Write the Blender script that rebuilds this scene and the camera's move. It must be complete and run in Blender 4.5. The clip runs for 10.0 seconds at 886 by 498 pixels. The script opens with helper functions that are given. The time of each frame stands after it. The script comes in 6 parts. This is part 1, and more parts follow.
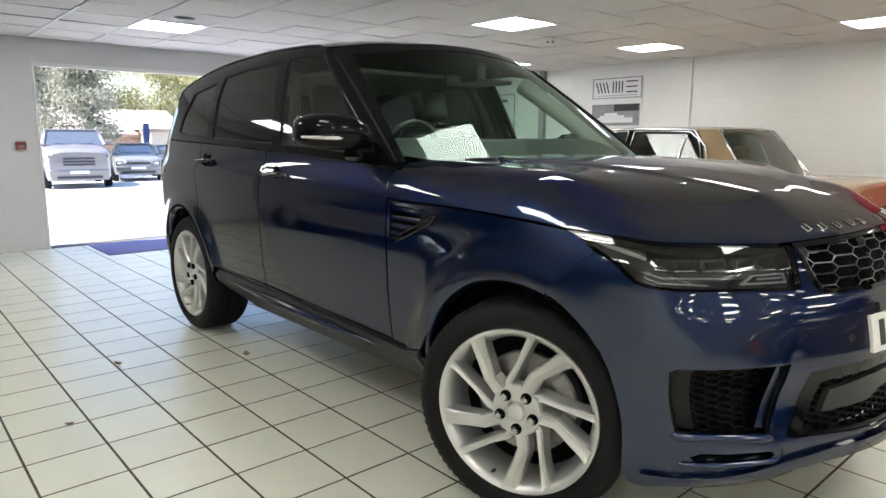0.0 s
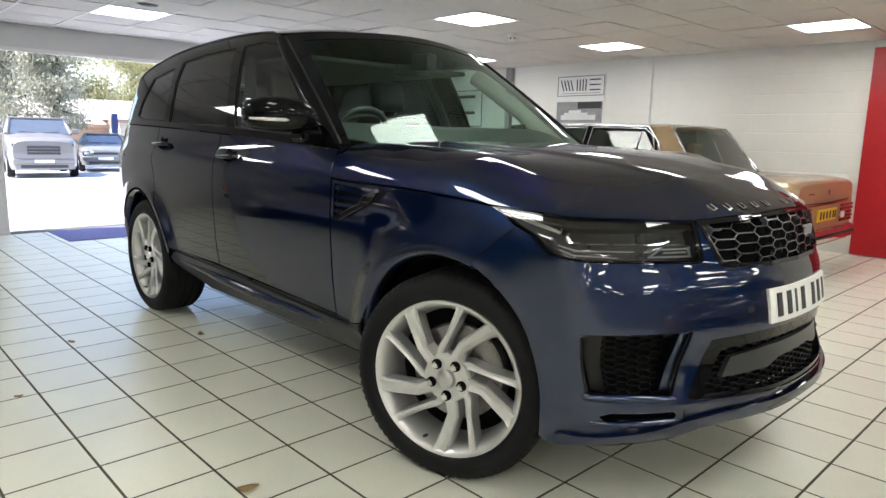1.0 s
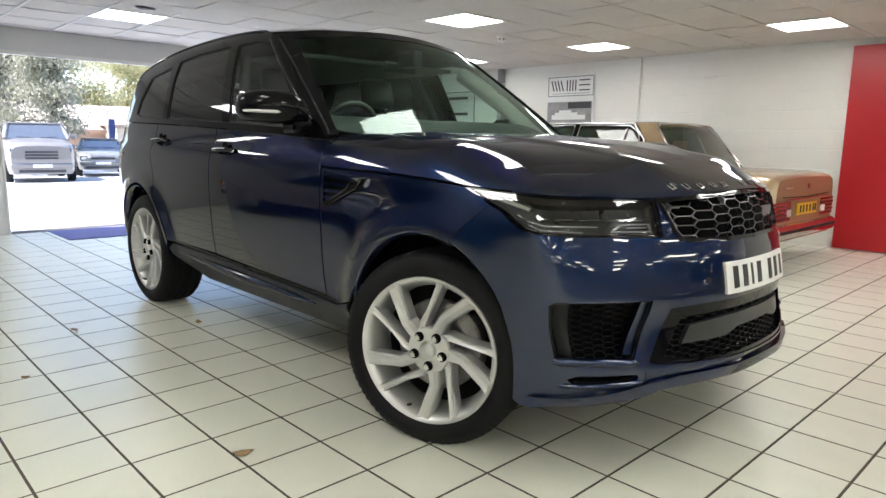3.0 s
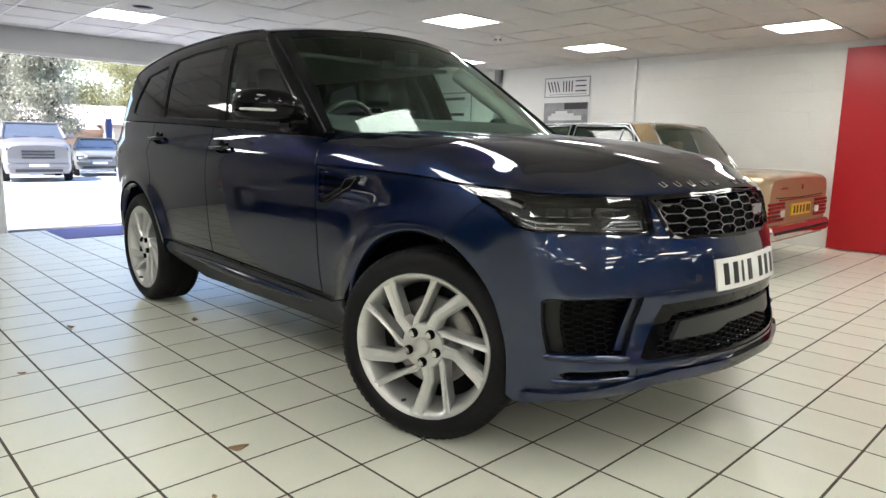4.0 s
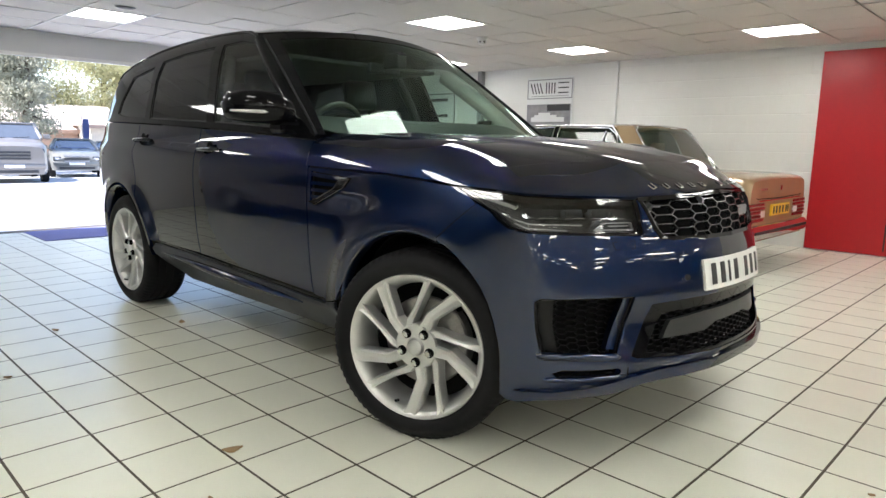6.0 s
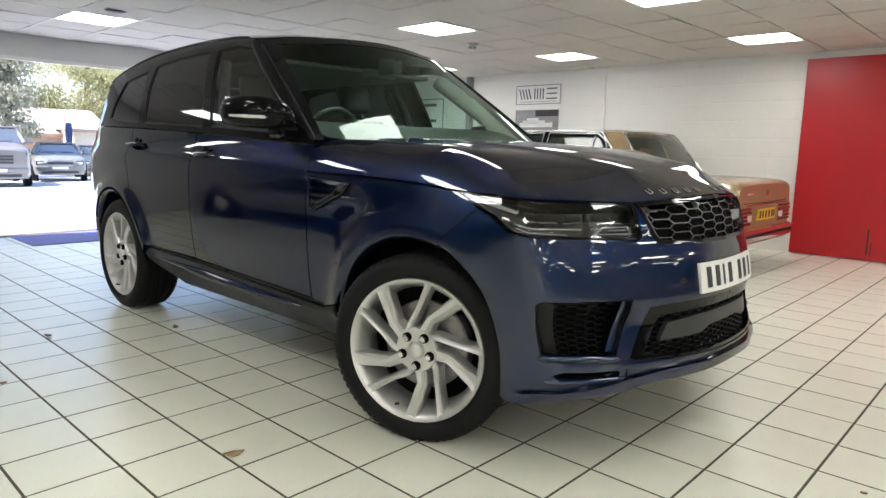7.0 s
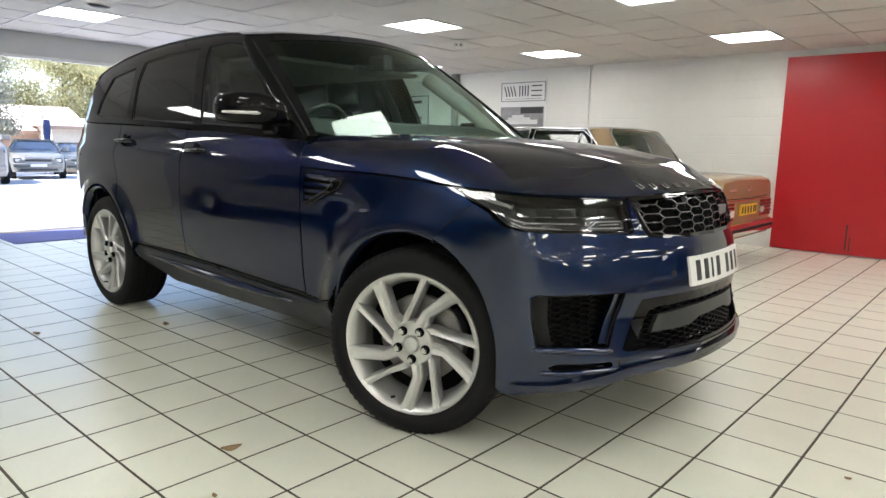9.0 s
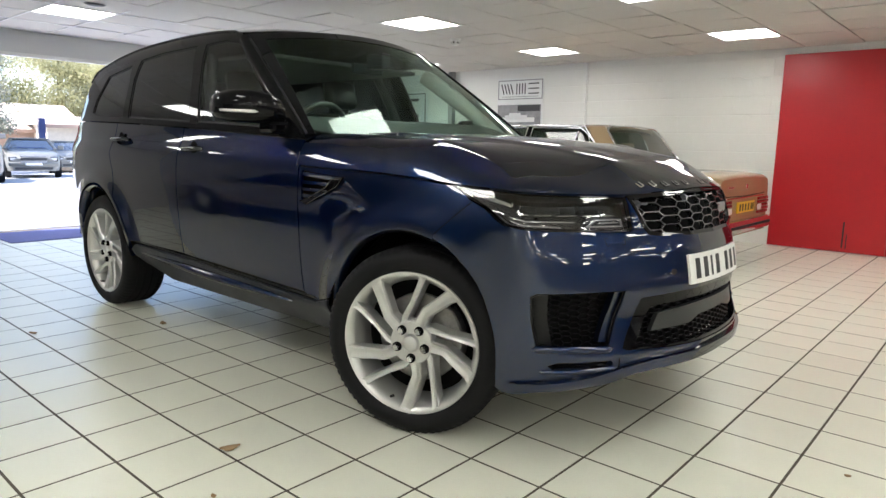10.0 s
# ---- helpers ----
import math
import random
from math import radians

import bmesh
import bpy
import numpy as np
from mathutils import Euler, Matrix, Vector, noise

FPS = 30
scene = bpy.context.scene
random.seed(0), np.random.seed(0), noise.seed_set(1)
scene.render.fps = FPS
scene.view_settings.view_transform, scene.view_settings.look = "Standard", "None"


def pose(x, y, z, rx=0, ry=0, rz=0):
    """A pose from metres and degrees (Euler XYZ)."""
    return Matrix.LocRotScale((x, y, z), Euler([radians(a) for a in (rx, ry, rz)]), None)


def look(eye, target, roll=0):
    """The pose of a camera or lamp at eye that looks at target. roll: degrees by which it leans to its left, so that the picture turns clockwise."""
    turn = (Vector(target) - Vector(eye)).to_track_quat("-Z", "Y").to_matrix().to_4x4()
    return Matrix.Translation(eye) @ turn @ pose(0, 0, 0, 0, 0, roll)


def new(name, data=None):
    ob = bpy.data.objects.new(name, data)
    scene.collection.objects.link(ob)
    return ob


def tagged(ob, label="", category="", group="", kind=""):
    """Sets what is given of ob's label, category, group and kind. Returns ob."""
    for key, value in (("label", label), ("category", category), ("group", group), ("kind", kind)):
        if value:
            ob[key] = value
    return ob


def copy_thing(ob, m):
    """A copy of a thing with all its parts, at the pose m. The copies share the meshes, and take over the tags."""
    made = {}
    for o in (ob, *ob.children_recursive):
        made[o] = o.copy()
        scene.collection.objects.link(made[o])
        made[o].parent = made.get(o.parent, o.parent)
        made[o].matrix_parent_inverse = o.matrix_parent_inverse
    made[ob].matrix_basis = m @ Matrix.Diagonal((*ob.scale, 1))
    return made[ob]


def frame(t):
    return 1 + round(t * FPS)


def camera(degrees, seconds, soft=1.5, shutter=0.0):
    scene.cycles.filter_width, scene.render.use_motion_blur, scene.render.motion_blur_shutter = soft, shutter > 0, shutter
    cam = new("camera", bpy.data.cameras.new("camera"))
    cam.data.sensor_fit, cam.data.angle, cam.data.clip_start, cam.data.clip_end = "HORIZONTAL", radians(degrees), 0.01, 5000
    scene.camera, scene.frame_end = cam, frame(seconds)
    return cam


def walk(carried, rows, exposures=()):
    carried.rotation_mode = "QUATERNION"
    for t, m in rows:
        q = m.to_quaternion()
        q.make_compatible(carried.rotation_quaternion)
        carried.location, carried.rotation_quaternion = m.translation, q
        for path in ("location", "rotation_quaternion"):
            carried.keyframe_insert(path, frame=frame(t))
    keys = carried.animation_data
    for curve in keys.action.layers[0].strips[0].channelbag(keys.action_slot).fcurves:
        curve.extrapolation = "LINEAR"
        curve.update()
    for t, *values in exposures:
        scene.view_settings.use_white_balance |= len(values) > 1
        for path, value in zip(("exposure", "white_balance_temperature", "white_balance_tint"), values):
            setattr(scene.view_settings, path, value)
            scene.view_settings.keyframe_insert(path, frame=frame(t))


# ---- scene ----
from mathutils.geometry import delaunay_2d_cdt

cam = camera(68.2, 10.0)
PATH = [
    (0, (2.268, -0.649, 1.27), (0.789, 0.655, 0.937), 0.2),
    (0.5, (2.349, -0.632, 1.241), (0.912, 0.718, 0.906), 1.0),
    (1, (2.462, -0.637, 1.217), (1.036, 0.724, 0.878), 1.3),
    (1.5, (2.539, -0.668, 1.185), (1.108, 0.688, 0.846), 1.3),
    (2, (2.583, -0.687, 1.166), (1.159, 0.676, 0.826), 1.3),
    (2.5, (2.614, -0.703, 1.159), (1.189, 0.662, 0.829), 0.9),
    (4, (2.664, -0.724, 1.145), (1.246, 0.65, 0.822), 1.1),
    (4.5, (2.671, -0.728, 1.137), (1.261, 0.654, 0.814), 1.0),
    (5, (2.673, -0.735, 1.139), (1.268, 0.651, 0.816), 0.9),
    (6.5, (2.633, -0.799, 1.151), (1.272, 0.633, 0.839), 1.3),
    (7, (2.627, -0.829, 1.15), (1.279, 0.617, 0.846), 1.3),
    (7.5, (2.628, -0.852, 1.146), (1.296, 0.607, 0.837), 1.3),
    (8, (2.624, -0.87, 1.145), (1.308, 0.603, 0.832), 1.4),
    (8.5, (2.621, -0.88, 1.144), (1.312, 0.6, 0.836), 1.3),
    (9, (2.616, -0.885, 1.144), (1.307, 0.595, 0.833), 1.3),
    (9.5, (2.609, -0.885, 1.143), (1.303, 0.596, 0.827), 1.2),
    (10, (2.603, -0.884, 1.145), (1.302, 0.602, 0.828), 1.2),
]
EXPOSURE = 2.11
walk(cam, [(t, look(eye, target, roll)) for t, eye, target, roll in PATH], [(0.0, EXPOSURE, 6130, 15), (10.0, EXPOSURE, 6130, 15)])

# ---- light ----
SUN_UP, SUN_ROUND = 55.0, 198.0
world = bpy.data.worlds.new("sky")
scene.world = world
world.use_nodes = True
wn = world.node_tree.nodes
sky = wn.new("ShaderNodeTexSky")
sky.sky_type, sky.sun_disc = "NISHITA", False
sky.sun_elevation, sky.sun_rotation = radians(SUN_UP), radians(SUN_ROUND)
world.node_tree.links.new(sky.outputs[0], wn["Background"].inputs[0])
wn["Background"].inputs[1].default_value = 0.15
sun = new("sun", bpy.data.lights.new("sun", "SUN"))
sun.data.energy, sun.data.angle, sun.data.color = 5.0, radians(0.5), (1.0, 0.97, 0.93)
sun.matrix_world = look((0, 0, 0), (-math.sin(radians(SUN_ROUND)) * math.cos(radians(SUN_UP)), -math.cos(radians(SUN_ROUND)) * math.cos(radians(SUN_UP)), -math.sin(radians(SUN_UP))))
PANEL_GLOW = 4.25


# ---- materials ----
def rgb(c):
    return (*c, 1.0)


def mat(name, base, rough=0.5, metal=0.0, vary=0.12, scale=6.0, fine=90.0, bump=0.0, coat=0.0, spec=0.5, rough_vary=0.1, per_piece=0.0, dist=0.002, edge=None):
    """A surface with two scales of variation in colour and gloss and, where asked, a fine relief."""
    m = bpy.data.materials.new(name)
    m.use_nodes = True
    nt = m.node_tree
    n, k = nt.nodes, nt.links
    b = n["Principled BSDF"]
    b.inputs["Metallic"].default_value = metal
    b.inputs["Specular IOR Level"].default_value = spec
    b.inputs["Coat Weight"].default_value = coat
    if edge:
        b.inputs["Specular Tint"].default_value = rgb(edge)
    b.inputs["Coat IOR"].default_value = 1.66
    b.inputs["Coat Roughness"].default_value = 0.02
    co = n.new("ShaderNodeTexCoord")
    big, small = n.new("ShaderNodeTexNoise"), n.new("ShaderNodeTexNoise")
    for t, s, d in ((big, scale, 4), (small, fine, 3)):
        t.inputs["Scale"].default_value, t.inputs["Detail"].default_value = s, d
        k.new(co.outputs["Object"], t.inputs["Vector"])
    mix = n.new("ShaderNodeMath")
    mix.operation = "MULTIPLY_ADD"
    k.new(big.outputs["Fac"], mix.inputs[0])
    mix.inputs[1].default_value = 0.65
    half = n.new("ShaderNodeMath")
    half.operation = "MULTIPLY"
    k.new(small.outputs["Fac"], half.inputs[0])
    half.inputs[1].default_value = 0.35
    k.new(half.outputs[0], mix.inputs[2])
    ramp = n.new("ShaderNodeMapRange")
    ramp.inputs["From Min"].default_value, ramp.inputs["From Max"].default_value = 0.3, 0.7
    ramp.inputs["To Min"].default_value, ramp.inputs["To Max"].default_value = 1 - vary, 1 + vary
    k.new(mix.outputs[0], ramp.inputs["Value"])
    val = ramp.outputs[0]
    if per_piece:
        info = n.new("ShaderNodeObjectInfo")
        pr = n.new("ShaderNodeMapRange")
        pr.inputs["To Min"].default_value, pr.inputs["To Max"].default_value = 1 - per_piece, 1 + per_piece
        k.new(info.outputs["Random"], pr.inputs["Value"])
        mm = n.new("ShaderNodeMath")
        mm.operation = "MULTIPLY"
        k.new(val, mm.inputs[0])
        k.new(pr.outputs[0], mm.inputs[1])
        val = mm.outputs[0]
    colour = n.new("ShaderNodeVectorMath")
    colour.operation = "SCALE"
    colour.inputs[0].default_value = base
    k.new(val, colour.inputs["Scale"])
    k.new(colour.outputs[0], b.inputs["Base Color"])
    rr = n.new("ShaderNodeMapRange")
    rr.inputs["From Min"].default_value, rr.inputs["From Max"].default_value = 0.3, 0.7
    rr.inputs["To Min"].default_value, rr.inputs["To Max"].default_value = max(0.0, rough * (1 - rough_vary)), min(1.0, rough * (1 + rough_vary))
    k.new(big.outputs["Fac"], rr.inputs["Value"])
    k.new(rr.outputs[0], b.inputs["Roughness"])
    if bump:
        bp = n.new("ShaderNodeBump")
        bp.inputs["Strength"].default_value = bump
        bp.inputs["Distance"].default_value = dist
        k.new(small.outputs["Fac"], bp.inputs["Height"])
        k.new(bp.outputs[0], b.inputs["Normal"])
    return m


def let_through(m, colour, share):
    """Thin leaves: part of the sunlight comes out on the other side."""
    n, k = m.node_tree.nodes, m.node_tree.links
    tl, mx = n.new("ShaderNodeBsdfTranslucent"), n.new("ShaderNodeMixShader")
    tl.inputs["Color"].default_value = rgb(colour)
    mx.inputs[0].default_value = share
    k.new(n["Principled BSDF"].outputs[0], mx.inputs[1])
    k.new(tl.outputs[0], mx.inputs[2])
    k.new(mx.outputs[0], n["Material Output"].inputs[0])


def glow(name, colour, strength):
    m = bpy.data.materials.new(name)
    m.use_nodes = True
    b = m.node_tree.nodes["Principled BSDF"]
    b.inputs["Base Color"].default_value = rgb((0.8, 0.8, 0.8))
    b.inputs["Emission Color"].default_value = rgb(colour)
    b.inputs["Emission Strength"].default_value = strength
    return m


def glass(name, tint, gloss=0.0, base=0.06, shine=(1, 1, 1)):
    """Thin sheet glass: clear through, mirror by Fresnel."""
    m = bpy.data.materials.new(name)
    m.use_nodes = True
    nt = m.node_tree
    n, k = nt.nodes, nt.links
    n.remove(n["Principled BSDF"])
    tr, gl, mx, lw = n.new("ShaderNodeBsdfTransparent"), n.new("ShaderNodeBsdfGlossy"), n.new("ShaderNodeMixShader"), n.new("ShaderNodeLayerWeight")
    tr.inputs[0].default_value = rgb(tint)
    gl.inputs["Roughness"].default_value = gloss
    gl.inputs["Color"].default_value = rgb(shine)
    lw.inputs["Blend"].default_value = 0.5
    po, ma = n.new("ShaderNodeMath"), n.new("ShaderNodeMath")
    po.operation, ma.operation = "POWER", "MULTIPLY_ADD"
    po.inputs[1].default_value = 4.5
    ma.inputs[1].default_value, ma.inputs[2].default_value = 0.9, base
    k.new(lw.outputs["Facing"], po.inputs[0])
    k.new(po.outputs[0], ma.inputs[0])
    k.new(ma.outputs[0], mx.inputs[0])
    k.new(tr.outputs[0], mx.inputs[1])
    k.new(gl.outputs[0], mx.inputs[2])
    k.new(mx.outputs[0], n["Material Output"].inputs[0])
    return m


M_TILE = mat("cream_floor_tile", (0.683, 0.687, 0.590), 0.30, vary=0.05, scale=3, fine=140, per_piece=0.03, rough_vary=0.08, bump=0.02)
M_GROUT = mat("dark_grout", (0.075, 0.062, 0.045), 0.9, vary=0.3, scale=9, bump=0.4)
M_WALL = mat("white_wall_paint", (0.74, 0.74, 0.71), 0.55, vary=0.03, scale=1.3, fine=220, bump=0.12)
M_GREYWALL = mat("pale_grey_wall_paint", (0.62, 0.62, 0.64), 0.55, vary=0.03, scale=1.1, fine=200, bump=0.1)
M_RED = mat("red_gloss_panel_paint", (0.42, 0.010, 0.016), 0.35, vary=0.07, scale=1.6, fine=60, bump=0.05)
M_CEIL = mat("mineral_ceiling_tile", (0.62, 0.60, 0.58), 0.85, vary=0.06, scale=1.0, fine=160, bump=0.3)
M_BAR = mat("white_ceiling_bar", (0.75, 0.75, 0.75), 0.4, vary=0.03)
M_LIGHT = glow("led_panel", (1.0, 0.985, 0.86), PANEL_GLOW)
M_PAINT = mat("blue_metallic_paint", (0.0030, 0.0140, 0.056), 0.40, metal=1.0, vary=0.05, scale=2.0, fine=900, coat=1.0, edge=(0.022, 0.048, 0.13))
M_SILL = mat("dark_satin_skirt", (0.016, 0.018, 0.025), 0.42, spec=0.35, vary=0.2, scale=5, fine=120)
M_BLACK = mat("gloss_black_paint", (0.004, 0.004, 0.005), 0.03, spec=0.22, vary=0.1)
M_PLASTIC = mat("black_plastic", (0.008, 0.008, 0.009), 0.45, spec=0.3, vary=0.2, fine=300, bump=0.15)
M_DARK = mat("dark_parts_and_shade", (0.004, 0.004, 0.004), 0.9, spec=0.1, vary=0.3)
M_MESH = mat("matt_black_mesh", (0.003, 0.003, 0.0035), 0.5, spec=0.2, vary=0.2)
M_RUBBER = mat("tyre_rubber", (0.008, 0.008, 0.009), 0.6, spec=0.16, vary=0.25, scale=20, fine=260, bump=0.1)
M_ALLOY = mat("silver_alloy", (0.61, 0.61, 0.60), 0.34, metal=0.75, vary=0.05, scale=9, fine=400)
M_STEEL = mat("brake_steel", (0.30, 0.29, 0.28), 0.4, metal=0.9, vary=0.2, scale=30)
M_CHROME = mat("chrome", (0.72, 0.72, 0.72), 0.08, metal=1.0, vary=0.03)
M_SATIN = mat("satin_grey_trim", (0.30, 0.30, 0.31), 0.35, metal=0.8, vary=0.08)
M_WINDSCREEN = glass("green_tinted_windscreen", (0.76, 0.93, 0.83), base=0.027, shine=(0.82, 0.98, 0.90))
M_SIDEGLASS = glass("tinted_door_glass", (0.66, 0.76, 0.70), base=0.045)
M_PRIVACY = glass("dark_privacy_glass", (0.055, 0.06, 0.06), base=0.04)
M_CLEAR = glass("clear_lamp_glass", (0.80, 0.82, 0.82), base=0.06)
M_PLATE = mat("white_reflective_plate", (0.78, 0.78, 0.76), 0.35, vary=0.03)
M_YELLOW = mat("yellow_reflective_plate", (0.75, 0.48, 0.02), 0.35, vary=0.04)
M_LEATHER = mat("black_leather", (0.020, 0.019, 0.019), 0.45, vary=0.2, scale=8, fine=180, bump=0.2)
M_DASH = mat("dark_grey_dashboard", (0.028, 0.029, 0.030), 0.55, vary=0.15, fine=250, bump=0.2)
M_IVORY = mat("pale_interior_trim", (0.33, 0.325, 0.305), 0.5, vary=0.1)
M_LINING = mat("grey_roof_cloth", (0.09, 0.09, 0.088), 0.9, vary=0.08)
M_GRILLE = mat("dark_chrome_grille", (0.13, 0.13, 0.135), 0.25, metal=0.85, vary=0.08)
M_SENSOR = mat("grey_sensor_plastic", (0.030, 0.032, 0.031), 0.4, vary=0.1)
M_LAMPGREY = mat("smoked_lamp_unit", (0.045, 0.047, 0.052), 0.25, metal=0.6, vary=0.2)
M_CHARCOAL = mat("dark_wall_for_reflections", (0.17, 0.17, 0.175), 0.6, vary=0.1, scale=1.5)
M_EAST = mat("pale_grey_end_wall_paint", (0.34, 0.34, 0.34), 0.6, vary=0.06, scale=1.5)
M_OLDGLASS = glass("old_car_glass", (0.34, 0.40, 0.35), base=0.04)
M_LAMPDARK = mat("smoked_lamp_inner", (0.008, 0.0085, 0.0095), 0.3, metal=0.4, vary=0.2)
M_REDLENS = mat("red_tail_lens", (0.20, 0.008, 0.008), 0.12, vary=0.15, coat=0.8)
M_GOLD = mat("gold_brown_metallic_paint", (0.36, 0.25, 0.135), 0.36, metal=0.3, vary=0.06, coat=0.8, fine=700)
M_BROWN = mat("grey_brown_car_paint", (0.16, 0.135, 0.115), 0.3, metal=0.3, vary=0.06, coat=0.9)
M_YARDGLASS = mat("sky_lit_car_glass", (0.06, 0.07, 0.085), 0.12, vary=0.1, coat=0.5)
M_CLEARLAMP = mat("clear_headlamp", (0.55, 0.56, 0.58), 0.1, metal=0.5, vary=0.05)
M_GROUND = mat("pale_concrete_yard", (0.37, 0.37, 0.37), 0.9, vary=0.12, scale=0.8, fine=30, bump=0.3)
M_SILVER = mat("silver_car_paint", (0.17, 0.155, 0.14), 0.4, metal=0.3, vary=0.05, coat=0.6)
M_DARKCAR = mat("grey_green_car_paint", (0.15, 0.15, 0.135), 0.4, metal=0.2, vary=0.08, coat=0.3)
M_LEAF = mat("tree_leaves", (0.23, 0.23, 0.16), 0.6, vary=0.5, scale=2.5, fine=20)
M_LEAF2 = mat("yellow_green_leaves", (0.27, 0.27, 0.12), 0.6, vary=0.4, scale=2.0, fine=20)
for leaf_m, shine_through in ((M_LEAF, (0.37, 0.36, 0.28)), (M_LEAF2, (0.44, 0.41, 0.24))):
    let_through(leaf_m, shine_through, 0.45)
M_BARK = mat("tree_bark", (0.09, 0.07, 0.05), 0.9, vary=0.3, fine=40, bump=0.6)
M_BRICK = mat("brown_outhouse_wall", (0.36, 0.25, 0.19), 0.85, vary=0.15, fine=40, bump=0.3)
M_CREAM = mat("cream_render", (0.66, 0.58, 0.48), 0.85, vary=0.08)
M_ROOF = mat("pale_roof_sheet", (0.48, 0.40, 0.34), 0.7, vary=0.12)
M_BLUE = mat("dark_blue_cloth", (0.02, 0.035, 0.12), 0.7, vary=0.2)
M_MAT = mat("blue_grey_entrance_matting", (0.12, 0.125, 0.29), 0.95, vary=0.15, scale=12, fine=400, bump=0.6)
M_AMBER = mat("amber_lens", (0.75, 0.20, 0.02), 0.15, vary=0.1, coat=0.6)
M_SIGN = mat("white_sign_board", (0.74, 0.75, 0.75), 0.4, vary=0.02)
M_INK = mat("black_print", (0.02, 0.02, 0.022), 0.5, vary=0.1)
M_PHOTO = mat("grey_print", (0.25, 0.25, 0.26), 0.45, vary=0.3, scale=5, fine=12)
M_ALARM = mat("red_alarm_plastic", (0.24, 0.05, 0.05), 0.4, vary=0.05)
M_WHITEPLASTIC = mat("white_plastic", (0.72, 0.72, 0.70), 0.45, vary=0.04)
M_DEADLEAF = mat("dry_leaf", (0.32, 0.21, 0.10), 0.8, vary=0.3, fine=60)


# ---- mesh tools ----
def part(name, bm, material, parent=None, label="", smooth=False):
    me = bpy.data.meshes.new(name)
    if smooth:
        for f in bm.faces:
            f.smooth = True
    bm.to_mesh(me)
    bm.free()
    me.materials.append(material)
    ob = new(name, me)
    if smooth:
        me.set_sharp_from_angle(angle=radians(38))
    if parent:
        ob.parent = parent
    if label:
        tagged(ob, label)
    return ob


def thing(name, label, category, m=None, group="", kind=""):
    ob = new(name)
    ob.empty_display_size = 0.2
    if m is not None:
        ob.matrix_basis = m
    return tagged(ob, label, category, group, kind)


def add_box(bm, lo, hi, bevel=0.0, m=None, seg=2):
    g = bmesh.ops.create_cube(bm, size=1.0)
    size = [max(1e-4, b - a) for a, b in zip(lo, hi)]
    mid = [(a + b) / 2 for a, b in zip(lo, hi)]
    bmesh.ops.transform(bm, matrix=Matrix.LocRotScale(mid, None, size), verts=g["verts"])
    vs = g["verts"]
    if bevel:
        es = list({e for v in vs for e in v.link_edges})
        r = bmesh.ops.bevel(bm, geom=es, offset=bevel, segments=seg, affect="EDGES", profile=0.5)
        vs = list({v for f in r["faces"] for v in f.verts} | {v for v in vs if v.is_valid})
    if m is not None:
        bmesh.ops.transform(bm, matrix=m, verts=vs)
    return bm


def boxed(lo, hi, bevel=0.0, m=None, seg=2):
    return add_box(bmesh.new(), lo, hi, bevel, m, seg)


def raw(name, V, F, material, parent=None, label="", smooth=False, N=None, sharp=0):
    me = bpy.data.meshes.new(name)
    me.from_pydata([tuple(map(float, v)) for v in V], [], [tuple(map(int, f)) for f in F])
    me.materials.append(material)
    if smooth:
        me.shade_smooth()
        if sharp:
            me.set_sharp_from_angle(angle=radians(sharp))
    if N is not None:
        me.normals_split_custom_set_from_vertices([tuple(map(float, v)) for v in N])
    ob = new(name, me)
    if parent:
        ob.parent = parent
    if label:
        tagged(ob, label)
    return ob


def lathe(profile, segs=64, wrap=True):
    """Rings round the y axis from (radius, y) points: verts and quads."""
    V, F = [], []
    n = len(profile)
    for i in range(segs):
        a = 2 * math.pi * i / segs
        V += [(r * math.sin(a), y, r * math.cos(a)) for r, y in profile]
    for i in range(segs):
        j = (i + 1) % segs
        F += [(i * n + k, j * n + k, j * n + k + 1, i * n + k + 1) for k in range(n - 1)]
    return V, F


def tube(path, radius, segs=8, cap=True):
    """A round bar along a line of points: verts and faces. radius: a number or one for each point."""
    P = [Vector(p) for p in path]
    R = [radius] * len(P) if isinstance(radius, (int, float)) else list(radius)
    V, F = [], []
    up = Vector((0.13, 0.21, 0.97)).normalized()
    for i, p in enumerate(P):
        d = (P[min(i + 1, len(P) - 1)] - P[max(i - 1, 0)]).normalized()
        a = d.cross(up).normalized()
        b = d.cross(a)
        V += [p + R[i] * (math.cos(2 * math.pi * k / segs) * a + math.sin(2 * math.pi * k / segs) * b) for k in range(segs)]
    for i in range(len(P) - 1):
        F += [(i * segs + k, i * segs + (k + 1) % segs, (i + 1) * segs + (k + 1) % segs, (i + 1) * segs + k) for k in range(segs)]
    if cap:
        F += [tuple(range(segs)), tuple(reversed(range((len(P) - 1) * segs, len(P) * segs)))]
    return V, F


def merge(*meshes):
    V, F = [], []
    for v, f in meshes:
        n = len(V)
        V += list(v)
        F += [tuple(i + n for i in q) for q in f]
    return V, F


def densify(poly, step):
    out = []
    for a, b in zip(poly, poly[1:] + poly[:1]):
        n = max(1, int(math.hypot(b[0] - a[0], b[1] - a[1]) / step + 0.5))
        out += [(a[0] + (b[0] - a[0]) * i / n, a[1] + (b[1] - a[1]) * i / n) for i in range(n)]
    return out


